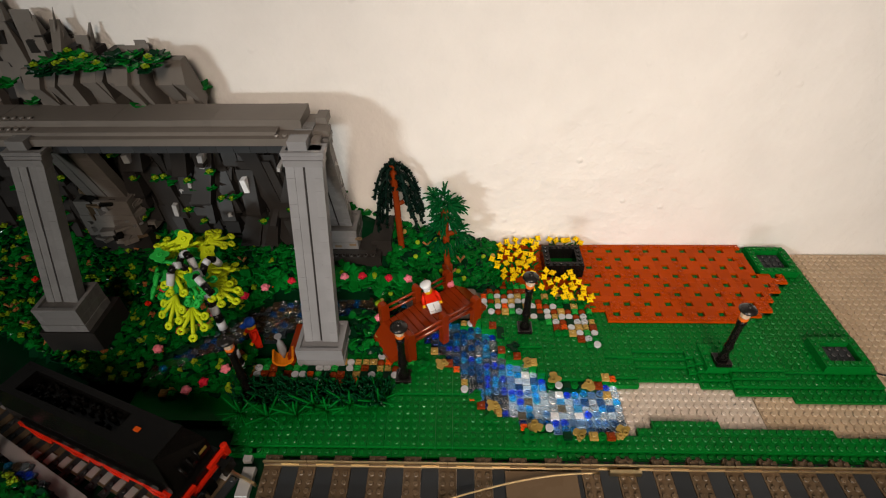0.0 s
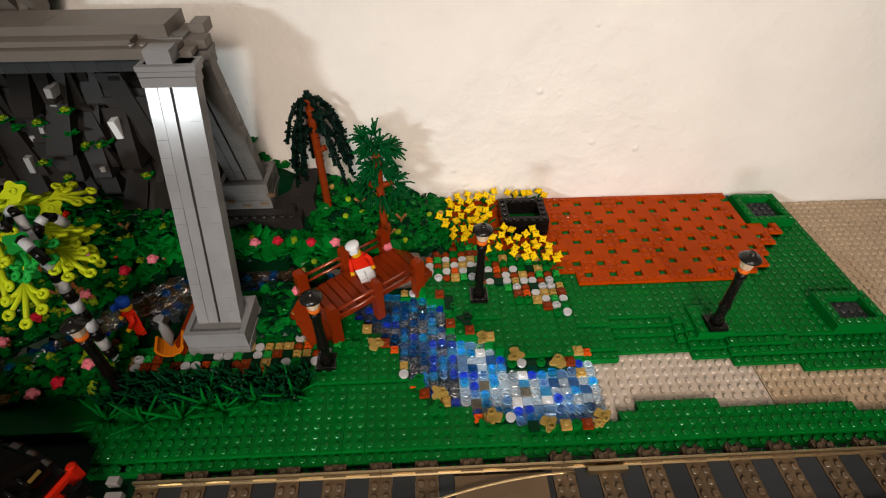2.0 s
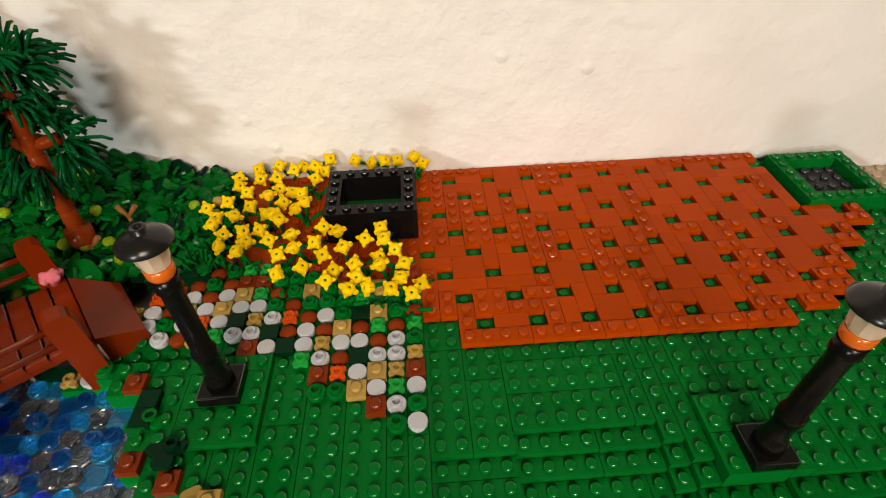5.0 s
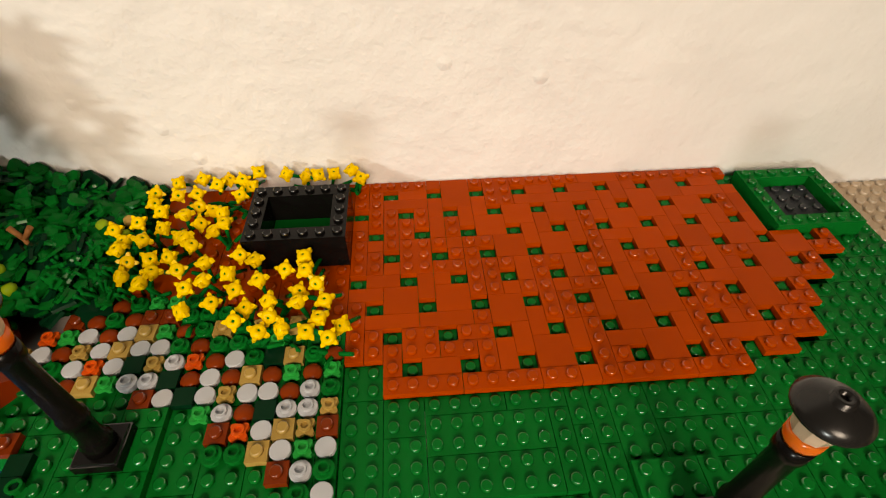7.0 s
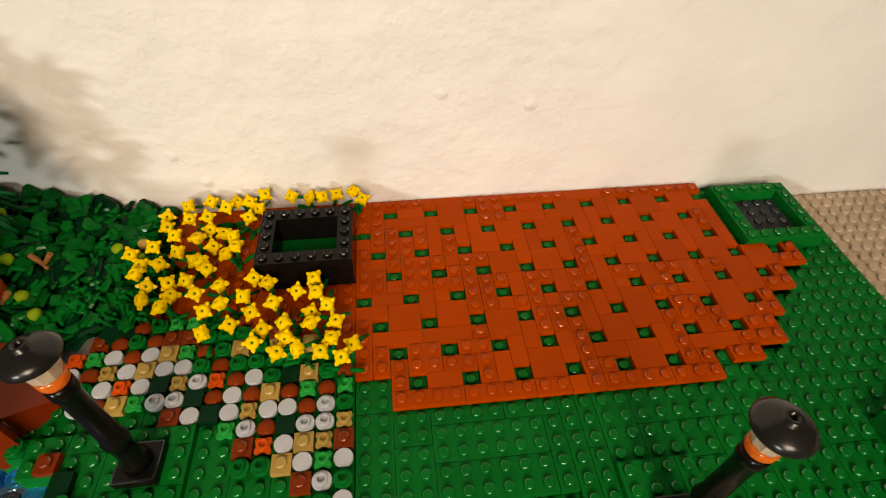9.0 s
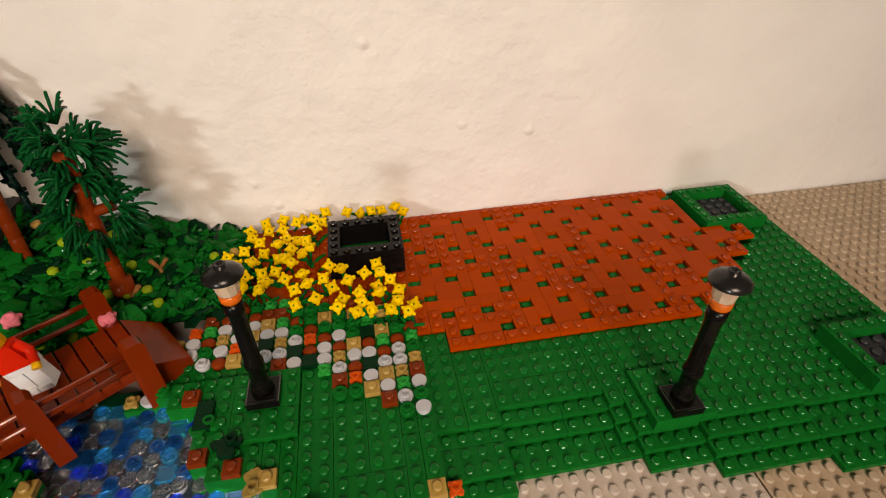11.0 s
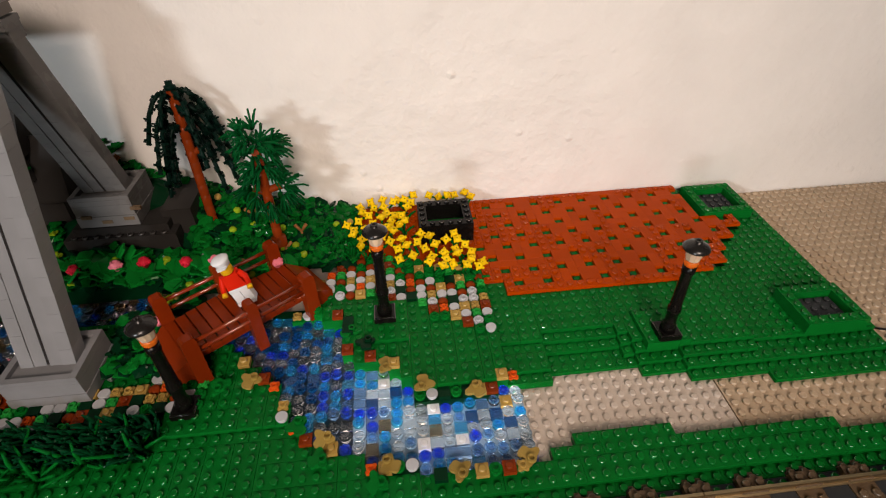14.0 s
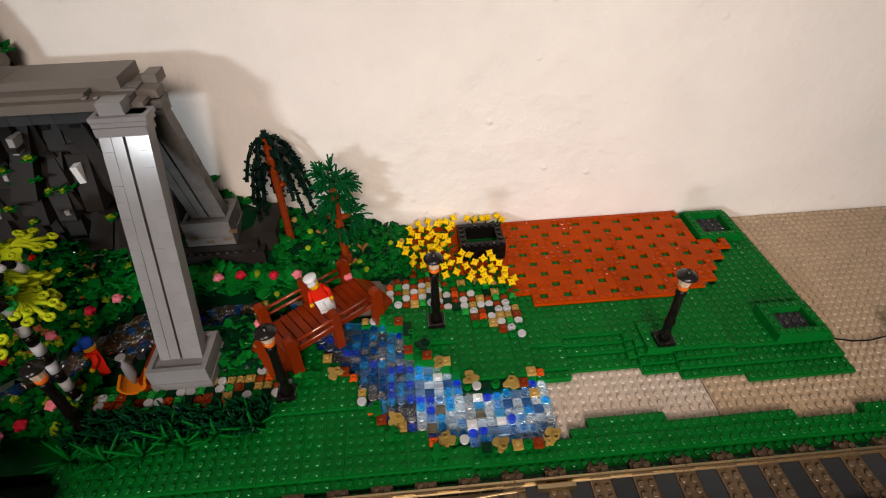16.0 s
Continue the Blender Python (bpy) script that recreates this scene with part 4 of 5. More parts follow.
# ---- street lamps ----
def street_lamp(label):
    t = thing("street_lamp", label, "street lamp", group="black street lamps")
    bm = bmesh.new()
    box(bm, -U + 0.0001, U - 0.0001, -U + 0.0001, U - 0.0001, 0, 0.0052)
    bmesh.ops.bevel(bm, geom=[e for e in bm.edges if e.verts[0].co.z > 0.004 and e.verts[1].co.z > 0.004], offset=0.0008, segments=2, affect="EDGES")
    part("foot", bm, BLACK, t)
    bm = bmesh.new()
    lathe(bm, ((0.0056, 0.005), (0.0054, 0.009), (0.0044, 0.0115), (0.0040, 0.0125), (0.0040, 0.022), (0.0047, 0.023), (0.0047, 0.026), (0.0040, 0.027), (0.0037, 0.045), (0.0037, 0.0570), (0.0044, 0.0585), (0.0044, 0.0640)), 16)
    part("post", bm, BLACK, t)
    bm = bmesh.new()
    lathe(bm, ((0.0040, 0.0641), (0.0046, 0.0655), (0.0046, 0.0690)), 16)
    part("amber_ring", bm, TORANGE, t, "clear orange ring")
    bm = bmesh.new()
    lathe(bm, ((0.0044, 0.0691), (0.0048, 0.0705), (0.0054, 0.0740), (0.0060, 0.0775)), 10, smooth=False)
    part("lantern", bm, LANTERN, t, "clear lantern")
    bm = bmesh.new()
    lathe(bm, ((0.0030, 0.0776), (0.0085, 0.0780), (0.0086, 0.0788), (0.0066, 0.0808), (0.0028, 0.0824), (0.0025, 0.0825), (0.0025, 0.0842), (0.0012, 0.0842), (0.0012, 0.083)), 24)
    part("dish_cap", bm, DISH, t, "matt black dish cap")
    return t


lamp = street_lamp("black street lamp with orange ring beside the pebble path")
lamp.matrix_basis = pose(-9.6 * U, 2.55 * U, 6 * P)
for x, y, z, r in ((15.55, -2.45, 5 * P, 0), (-25.8, -5.2, 4 * P, 0), (-45.5, -7.35, 4 * P, -8)):
    copy_thing(lamp, pose(x * U, y * U, z, 0, 0, r))

# ---- footbridge ----
fb = thing("footbridge", "reddish-brown plank footbridge with posts and round rails", "footbridge", (-23.0 * U, 3.2 * U, 0), 36.9)
half = 2.75 * U
for k in range(12):
    x = (-5.5 + k) * U
    bm = bmesh.new()
    z = 0.036 - 0.0009 * ((k - 5.5) / 5.5) ** 2 * 3
    box(bm, x + 0.0001, x + U - 0.0006, -half, half, z - 0.0032, z)
    bmesh.ops.bevel(bm, geom=[e for e in bm.edges if e.verts[0].co.z > z - 0.0001 and e.verts[1].co.z > z - 0.0001], offset=0.0004, segments=1, affect="EDGES")
    part("plank", bm, BRIDGE, fb)
bm = bmesh.new()
for sy in (-1, 1):
    box(bm, -5.5 * U, 6.5 * U, sy * half * 0.62 - 0.003, sy * half * 0.62 + 0.003, 0.0245, 0.0328 - 0.003)
part("beam", bm, BRIDGE, fb)
for sy in (-1, 1):
    for px in (-5.0, 0.4, 5.8):
        bm = bmesh.new()
        y = sy * (half + 0.0042)
        top = 0.056 if px != 0.4 else 0.058
        wd = 0.0038 if px == 0.4 else 0.0048
        pr = [(-wd, 0.014), (wd, 0.014), (wd, top - 0.0032), (wd * 0.82, top - 0.0012), (wd * 0.5, top), (-wd * 0.5, top), (-wd * 0.82, top - 0.0012), (-wd, top - 0.0032)]
        a = [bm.verts.new((px * U + u, y - 0.0038, w)) for u, w in pr]
        b = [bm.verts.new((px * U + u, y + 0.0038, w)) for u, w in pr]
        bm.faces.new(a); bm.faces.new(b[::-1])
        for q in range(8):
            bm.faces.new((a[q], b[q], b[(q + 1) % 8], a[(q + 1) % 8]))
        part("post", bm, BRIDGE, fb)
    for z in (0.0415, 0.0495):
        bm = bmesh.new()
        tube(bm, [(-4.8 * U, sy * (half + 0.0042), z), (5.6 * U, sy * (half + 0.0042), z)], 0.0015, 8)
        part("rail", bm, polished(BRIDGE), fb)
for sx, x0 in ((-1, -5.5 * U), (1, 6.5 * U)):
    bm = bmesh.new()
    pl = [(x0, -half * 1.05), (x0 + sx * 2.1 * U, -half * 0.85), (x0 + sx * 2.1 * U, half * 0.85), (x0, half * 1.05)]
    zs = (0.0335, 0.022, 0.022, 0.0335)
    a = [bm.verts.new((x, y, 0.012)) for x, y in pl]
    b = [bm.verts.new((x, y, z)) for (x, y), z in zip(pl, zs)]
    bm.faces.new(a); bm.faces.new(b)
    for q in range(4):
        bm.faces.new((a[q], a[(q + 1) % 4], b[(q + 1) % 4], b[q]))
    part("ramp", bm, BRIDGE, fb)


# ---- toy figures: single plain meshes ----
def figure(name, label, legs, torso, hat, at, turn, hat_kind, lean=0.0):
    bm = bmesh.new()
    for sx in (-1, 1):
        box(bm, sx * 0.0039 - 0.0036, sx * 0.0039 + 0.0036, -0.004, 0.0035, 0, 0.0125, 0)
        box(bm, sx * 0.0039 - 0.0036, sx * 0.0039 + 0.0036, -0.0058, -0.0041, 0, 0.003, 0)
    box(bm, -0.0078, 0.0078, -0.004, 0.004, 0.0126, 0.0155, 0)
    a = [bm.verts.new((x, y, 0.0156)) for x, y in ((-0.0078, -0.0039), (0.0078, -0.0039), (0.0078, 0.0039), (-0.0078, 0.0039))]
    b = [bm.verts.new((x * 0.76, y, 0.0285)) for x, y in ((-0.0078, -0.0039), (0.0078, -0.0039), (0.0078, 0.0039), (-0.0078, 0.0039))]
    for f in (a[::-1], b):
        bm.faces.new(f).material_index = 1
    for k in range(4):
        bm.faces.new((a[k], a[(k + 1) % 4], b[(k + 1) % 4], b[k])).material_index = 1
    for sx in (-1, 1):
        tube(bm, [(sx * 0.0066, 0, 0.0268), (sx * 0.0098, -0.001, 0.0215), (sx * 0.0104, -0.0055, 0.0165)], [0.0024, 0.0024, 0.0021], 8, 1)
        tube(bm, [(sx * 0.0104, -0.0055, 0.0165), (sx * 0.0104, -0.008, 0.0145)], [0.002, 0.0022], 8, 2)
    lathe(bm, ((0.0034, 0.0286), (0.0050, 0.0298), (0.0051, 0.0365), (0.0040, 0.0382)), 16, 0, 0, 2)
    if hat_kind == "cap":
        lathe(bm, ((0.0056, 0.0362), (0.0057, 0.0388), (0.0068, 0.0402), (0.0069, 0.0418), (0.0046, 0.0430), (0, 0.0433)), 18, 0, 0, 3)
        prism(bm, [(-0.0045, -0.005), (0.0045, -0.005), (0.003, -0.0085), (-0.003, -0.0085)], 0.0366, 0.0376, 3)
    else:
        lathe(bm, ((0.0057, 0.0345), (0.0060, 0.0385), (0.0045, 0.0418), (0, 0.0428)), 18, 0, 0, 3)
        prism(bm, [(-0.0045, -0.004), (0.0045, -0.004), (0.0035, -0.0105), (-0.0035, -0.0105)], 0.0352, 0.0362, 3)
    ob = whole(name, bm, (legs, torso, FLESH, hat), label, "toy figure")
    ob.matrix_basis = pose(*at, 0, lean, 0) @ pose(0, 0, 0, 0, 0, turn) @ Matrix.Diagonal((0.9, 0.95, 0.97, 1.0))


figure("toy_figure", "small plastic toy figure, red top and white cap, on the footbridge", SNOW, RED, SNOW, (-21.9 * U, 4.1 * U, 0.0366), 8, "cap", -15.0)
figure("toy_figure", "small plastic toy figure, red top and blue cap, by the stream", RED, RED, BLUE, (-46.3 * U, -0.2 * U, 0.0155), -50, "peak")


# ---- conifers ----
def trunk_part(t, h, mat, knots=()):
    bm = bmesh.new()
    n = int(h / 0.0096)
    rings = []
    for k in range(n):
        z = k * 0.0096
        rings += [(0.0036, z), (0.0039, z + 0.0015), (0.0039, z + 0.009), (0.0036, z + 0.0095)]
    lathe(bm, [(0.0062, 0.0), (0.0064, 0.002), (0.0062, 0.0095)] + rings[4:], 12)
    for z, a, l in knots:
        tube(bm, [(0, 0, z), (l * math.cos(a), l * math.sin(a), z + 0.002)], 0.003, 8)
    return part("trunk", bm, mat, t)


def spiky(bm, pts, r, length):
    """A drooping strand with straight side spikes drawn out of its skin at even steps."""
    pv = [Vector(p) for p in pts]
    fine = [p.lerp(q, k / 3) for p, q in zip(pv, pv[1:]) for k in range(3)]
    tube(bm, fine + [pv[-1]], r, 6)
    bm.normal_update()
    skin = [f for f in bm.faces if len(f.verts) == 4]
    for f in skin[rnd.randrange(4)::5]:
        c, w = f.calc_center_median(), f.normal.normalized() * length * rnd.uniform(0.7, 1.1)
        end = bmesh.ops.extrude_discrete_faces(bm, faces=[f])["faces"][0]
        for vt in end.verts:
            vt.co = c + (vt.co - c) * 0.8 + w


pine = thing("dark_conifer", "tall dark green drooping toy conifer with brown trunk", "tree", (-27.3 * U, 17.0 * U, 0.030))
trunk_part(pine, 0.126, BROWN, ((0.006, -0.4, 0.008), (0.075, 0.3, 0.009), (0.100, 2.2, 0.008)))
bm = bmesh.new()
lathe(bm, ((0.0045, 0.125), (0.0045, 0.1285), (0.0028, 0.129), (0.0028, 0.132)), 12)
part("tip", bm, NEEDLE, pine)
for tier, (z, n, out, drop) in enumerate(((0.119, 7, 0.020, 0.046), (0.108, 8, 0.026, 0.062), (0.094, 8, 0.024, 0.056))):
    for k in range(n):
        a = 2 * math.pi * k / n + tier * 0.5 + rnd.uniform(-0.2, 0.2)
        if abs((a + math.pi / 2 + math.pi) % (2 * math.pi) - math.pi) < (0.30, 0.40, 0.50)[tier]:
            continue
        o, d = out * rnd.uniform(0.75, 1.15), drop * rnd.uniform(0.7, 1.1)
        pts = []
        for q in range(9):
            w = q / 8
            rr = 0.003 + o * (0.55 * min(1, w * 3.0) + 0.55 * w)
            pts.append((rr * math.cos(a), rr * math.sin(a), z + 0.006 * math.sin(min(1, w * 3.2) * math.pi) - d * max(0, w - 0.10) ** 1.1))
        bm = bmesh.new(); spiky(bm, pts, 0.0017, 0.0052)
        part("branch", bm, NEEDLE, pine)

pine.matrix_basis = pose(-27.5 * U, 15.8 * U, 0.030, -11, -3)
fir = thing("green_conifer", "green toy conifer with dense spiky tufts and brown trunk", "tree", (-20.2 * U, 13.8 * U, 0.029))
trunk_part(fir, 0.088, BROWN, ((0.052, 0.2, 0.013), (0.050, 2.6, 0.012), (0.084, -1.4, 0.008)))
fir_mat = plastic("fir_green_plastic", (0.0005, 0.068, 0.015), 0.12, 0.25)


def fir_tuft(cx, cy, z, ax, n, l0, l1, spread):
    """Blades fanned out round an axis from one point, their ends curling down."""
    ax = Vector(ax).normalized()
    side = ax.cross(Vector((0.13, 0.2, 1))).normalized()
    up = side.cross(ax)
    bm = bmesh.new()
    for k in range(n):
        a, s = rnd.uniform(0, 2 * math.pi), spread * math.sqrt(rnd.random())
        d = ax * math.cos(s) + (side * math.cos(a) + up * math.sin(a)) * math.sin(s)
        l = rnd.uniform(l0, l1)
        c = Vector((cx, cy, z))
        tube(bm, [c, c + d * l * 0.45, c + d * l * 0.8 + Vector((0, 0, -0.0014)), c + d * l * 1.0 + Vector((0, 0, -0.0038))], [0.0008, 0.0009, 0.0009, 0.0007], 5)
    part("tuft", bm, fir_mat, fir)


for k in range(9):
    a = k * math.pi * 2 / 9 + 0.35
    fir_tuft(0.007 * math.cos(a), 0.004 + 0.006 * math.sin(a), 0.084 + 0.007 * (k % 2), (math.cos(a), math.sin(a), 0.35), 19, 0.008, 0.018, 1.15)
    fir_tuft(0.006 * math.cos(a), 0.004 + 0.005 * math.sin(a), 0.066 + 0.006 * (k % 2), (math.cos(a), math.sin(a), 0.0), 13 if k in (5, 6, 7) else 18, 0.008, 0.018, 1.15)
for x, y, z, ax in ((0.0, 0.006, 0.100, (-0.2, 0.2, 1)), (-0.010, 0.008, 0.096, (-0.7, 0.2, 0.8)), (0.011, 0.006, 0.086, (0.8, 0.2, 0.5)), (0.014, 0.002, 0.052, (1, 0, 0.1)), (0.013, 0.0, 0.048, (0.5, -0.6, -0.6)), (0.012, 0.004, 0.056, (0.6, 0.3, 0.8)),
                    (-0.012, 0.005, 0.052, (-1, 0, 0.1)), (-0.008, 0.0, 0.048, (-0.3, -0.6, -0.7)), (-0.004, 0.006, 0.055, (-0.3, 0.5, 0.4)), (0.002, -0.005, 0.044, (0.1, -0.7, -0.7))):
    fir_tuft(x, y, z, ax, 20, 0.009, 0.020, 1.05)

fir.matrix_basis = pose(-20.4 * U, 13.1 * U, 0.029, -8, -2)


# ---- birch with knobbed leaf sprays ----
def spray(bm, at, a, tilt, mi):
    """A leaf spray: a fan of flat stems from one stalk, each ending in a ring."""
    m = pose(*at, 0, 0, math.degrees(a)) @ pose(0, 0, 0, rnd.uniform(-35, 35), tilt, 0)
    for s, l in ((0.0, 0.025), (0.55, 0.020), (-0.55, 0.020), (1.05, 0.013), (-1.05, 0.013)):
        e = Vector((l * math.cos(s), l * math.sin(s), 0.0))
        tube(bm, [m @ Vector((-0.004, 0, 0)), m @ (e * 0.45), m @ e], [0.0018, 0.0020, 0.0017], 6, mi)
        ring = [m @ (e + Vector((0.0028 * math.cos(q * math.pi / 5), 0.0028 * math.sin(q * math.pi / 5), 0.0006))) for q in range(11)]
        tube(bm, ring, 0.0015, 6, mi)


def flat_leaf(bm, at, turn, tilt):
    """A four-lobed leaf plate with a ring stud."""
    m = pose(*at, tilt, rnd.uniform(-25, 25), turn)
    pts = leaf_outline(0.0088, 4, 0.17, 24)
    lo = [bm.verts.new(m @ Vector((x, y, 0))) for x, y in pts]
    hi = [bm.verts.new(m @ Vector((x, y, 0.0018))) for x, y in pts]
    bm.faces.new(lo[::-1]); bm.faces.new(hi)
    for k in range(24):
        bm.faces.new((lo[k], lo[(k + 1) % 24], hi[(k + 1) % 24], hi[k]))
    ring = [m @ Vector((0.0021 * math.cos(q * math.pi / 5), 0.0021 * math.sin(q * math.pi / 5), 0.0022)) for q in range(11)]
    tube(bm, ring, 0.0009, 5)


birch = thing("birch_tree", "toy birch with black and white trunk, lime and green leaves", "tree", (-47.0 * U, -4.3 * U, 0.014))
bm = bmesh.new()
for k in range(13):
    c = Vector((0.0015 * k * -0.8, 0.0012 * k, 0.0096 * k))
    tube(bm, [c, c + Vector((-0.0009, 0.0008, 0.0094))], [0.0042, 0.0042], 12, 1 if k % 2 else 0)
part("trunk", bm, (WHITE, BLACK), birch)
for k in range(4):
    a = k * 1.5 + 0.4
    p0 = Vector((-0.018, 0.018, 0.106 + 0.004 * (k % 3)))
    reach = 0.024 + 0.006 * (k % 2)
    pts = [p0 + Vector((reach * q / 5 * math.cos(a + 0.12 * q), reach * q / 5 * math.sin(a + 0.12 * q), 0.024 * math.sin(q * 0.55))) for q in range(6)]
    bm = bmesh.new()
    for q in range(5):
        tube(bm, [pts[q], pts[q].lerp(pts[q + 1], 0.97)], 0.0034, 8, (q + k) % 2 if q else 0)
    part("limb", bm, (WHITE, BLACK), birch)
for ci, (cx, cy, cz) in enumerate(((-0.040, 0.045, 0.105), (-0.062, 0.030, 0.090), (-0.030, 0.072, 0.100), (-0.008, 0.056, 0.096), (-0.050, 0.010, 0.082), (-0.018, 0.030, 0.088), (0.006, 0.030, 0.080), (-0.074, 0.052, 0.072), (-0.060, 0.070, 0.090), (-0.026, 0.004, 0.112), (-0.004, 0.004, 0.104), (-0.022, -0.006, 0.082), (0.004, 0.010, 0.078))):
    mt = BGREEN if ci % 3 == 1 else LIME
    for k in range(2):
        bm = bmesh.new()
        sx, sy, sz = cx * 0.70 - 0.014 + rnd.uniform(-.010, .010), cy * 0.85 + 0.010 + rnd.uniform(-.010, .010), cz + 0.014 + rnd.uniform(-.010, .010)
        out = math.atan2(sy - 0.030, sx + 0.034) + rnd.uniform(-0.7, 0.7)
        spray(bm, (sx, sy, sz), out, rnd.uniform(5, 60), 0)
        part("leaf_spray", bm, mt, birch, "lime green leaf spray" if mt is LIME else "bright green leaf spray")
    bm = bmesh.new()
    flat_leaf(bm, (sx + rnd.uniform(-.014, .014), sy + rnd.uniform(-.016, .008), sz + rnd.uniform(-.004, .014)), rnd.uniform(0, 90), rnd.uniform(5, 50))
    part("leaf", bm, *((BGREEN, birch, "flat bright green leaf") if ci % 3 else (LIME, birch, "flat lime green leaf")))

# ---- overgrown ground: leaves as stuff, flowers one by one ----
bm = bmesh.new()
grid = {}
xs = [-112 + 1.6 * k for k in range(68)]
ys = [-27.75 + 1.25 * k for k in range(40)]


def veg_on(x, y):
    if y > 21.4 or x > -12.5:
        return False
    if x < -56 and y < -24.2 - 0.44 * (x + 56) :
        return True
    if y < -11.5 - 0.44 * (x + 56) + 1.0 and x < -46:
        return False
    if x > -17:
        return y > 10.5
    if x > -31:
        return y > (6.5 if x < -28 else 8.5 + 0.12 * (x + 28))
    if x > -46:
        return y > 9.5
    return y > -8.0 - 0.10 * (x + 50) and not inside(x, y, RIVER)


for a, x in enumerate(xs):
    for b, y in enumerate(ys):
        grid[a, b] = bm.verts.new((x * U, min(y, 21.45) * U, veg_height(x, y) - 0.003 - (0.0 if veg_on(x, y) or y > 5 else 0.010)))
for a in range(len(xs) - 1):
    for b in range(len(ys) - 1):
        xm, ym = xs[a] + 0.8, ys[b] + 0.6
        if veg_on(xm, ym) or (xm < -32 and ym > 8):
            bm.faces.new((grid[a, b], grid[a + 1, b], grid[a + 1, b + 1], grid[a, b + 1]))
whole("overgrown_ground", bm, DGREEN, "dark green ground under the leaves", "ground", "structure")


def leaf_sheet(name, mat, count, seed, label, rmin, rmax, where, lift=0.0):
    r = random.Random(seed)
    verts, faces = [], []
    made = 0
    while made < count:
        x, y = r.uniform(-92, -12.5), r.uniform(-27, 21.2)
        if not where(x, y):
            continue
        made += 1
        z = veg_height(x, y) + r.uniform(0.0, 0.008) + lift
        rad = r.uniform(rmin, rmax)
        m = pose(x * U, y * U, z, r.uniform(-28, 42), r.uniform(-38, 38), r.uniform(0, 360))
        lob = r.choice((3, 4, 5))
        pts = leaf_outline(rad, lob, 0.13, 15)
        o = len(verts)
        for px, py in pts:
            verts.append(m @ Vector((px, py, -0.0006)))
        for px, py in pts:
            verts.append(m @ Vector((px * 0.92, py * 0.92, 0.0008)))
        verts.append(m @ Vector((0, 0, 0.0014)))
        n = len(pts)
        for k in range(n):
            j = (k + 1) % n
            faces.append((o + k, o + j, o + n + j, o + n + k))
            faces.append((o + n + k, o + n + j, o + 2 * n))
    me = bpy.data.meshes.new(name)
    me.from_pydata(verts, [], faces)
    me.materials.append(mat)
    return tagged(new(name, me), label, "leaves", kind="stuff")


def veg_leaf(x, y):
    return veg_on(x, y) and not (-42.5 < x < -29.5 and y > 12.5 and not y > 20.5) and not (x < -43 and y > 15.5)


leaf_sheet("leaves", LEAF, 6200, 11, "dense glossy green toy leaves covering the slope", 0.0034, 0.0056, veg_leaf)
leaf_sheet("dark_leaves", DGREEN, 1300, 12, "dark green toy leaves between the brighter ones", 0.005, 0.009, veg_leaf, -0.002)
leaf_sheet("river_leaves", LEAF, 160, 13, "broad green leaves along the stream", 0.006, 0.009, lambda x, y: -52 < x < -19 and 8.6 < y < 11.5 and veg_on(x, y), 0.006)


leaf_sheet("bank_leaves", LEAF, 120, 14, "green leaves between the stream and the pebble path", 0.0035, 0.006, lambda x, y: -34 < x < -26.5 and -1.5 < y < 6 and not river(x, y), 0.0)
leaf_sheet("dark_bank_leaves", DGREEN, 150, 15, "dark green leaves between the stream and the path", 0.0035, 0.006, lambda x, y: -34 < x < -26.5 and -1.5 < y < 6 and not river(x, y), -0.001)


def bud_mesh(mat):
    b2 = bmesh.new()
    lathe(b2, ((0.0020, -0.002), (0.0030, 0.0), (0.0031, 0.0018), (0.0021, 0.0030), (0.001, 0.0032)), 10)
    return mesh(b2, "bud", mat)


def petal_mesh(mat):
    b2 = bmesh.new()
    prism(b2, leaf_outline(0.0042, 4, 0.2, 20), -0.0008, 0.0012)
    lathe(b2, ((0.0017, 0.0011), (0.0017, 0.0022), (0.0010, 0.0026)), 10)
    return mesh(b2, "bud", mat)


buds = thing("leaf_buds", "small yellow-green round buds among the leaves", "buds")
bud_me, bud_br = bud_mesh(OLIVE), bud_mesh(SAND)
petal_me, petal_rd, petal_br = petal_mesh(OLIVE), petal_mesh(RED), petal_mesh(plastic("nougat_plastic", (0.30, 0.10, 0.03), 0.3))
made = 0
while made < 300:
    x, y = rnd.uniform(-88, -13), rnd.uniform(-25, 21)
    if veg_leaf(x, y) and (made > 150 or x < -30):
        made += 1
        if x < -34:
            me = rnd.choices((petal_me, petal_rd, petal_br), (14, 1, 2))[0]
        else:
            me = bud_me if rnd.random() < 0.88 else bud_br
        ob = piece("bud", me, buds, x * U, y * U, veg_height(x, y) + rnd.uniform(0.006, 0.0085))
        ob.matrix_basis = pose(x * U, y * U, veg_height(x, y) + rnd.uniform(0.006, 0.0085), rnd.uniform(-20, 30), rnd.uniform(-20, 20), rnd.uniform(0, 90))
# tufts with lime buds on the cliff
cl = thing("cliff_plants", "small green leaf tufts with lime buds on the cliff", "plants")


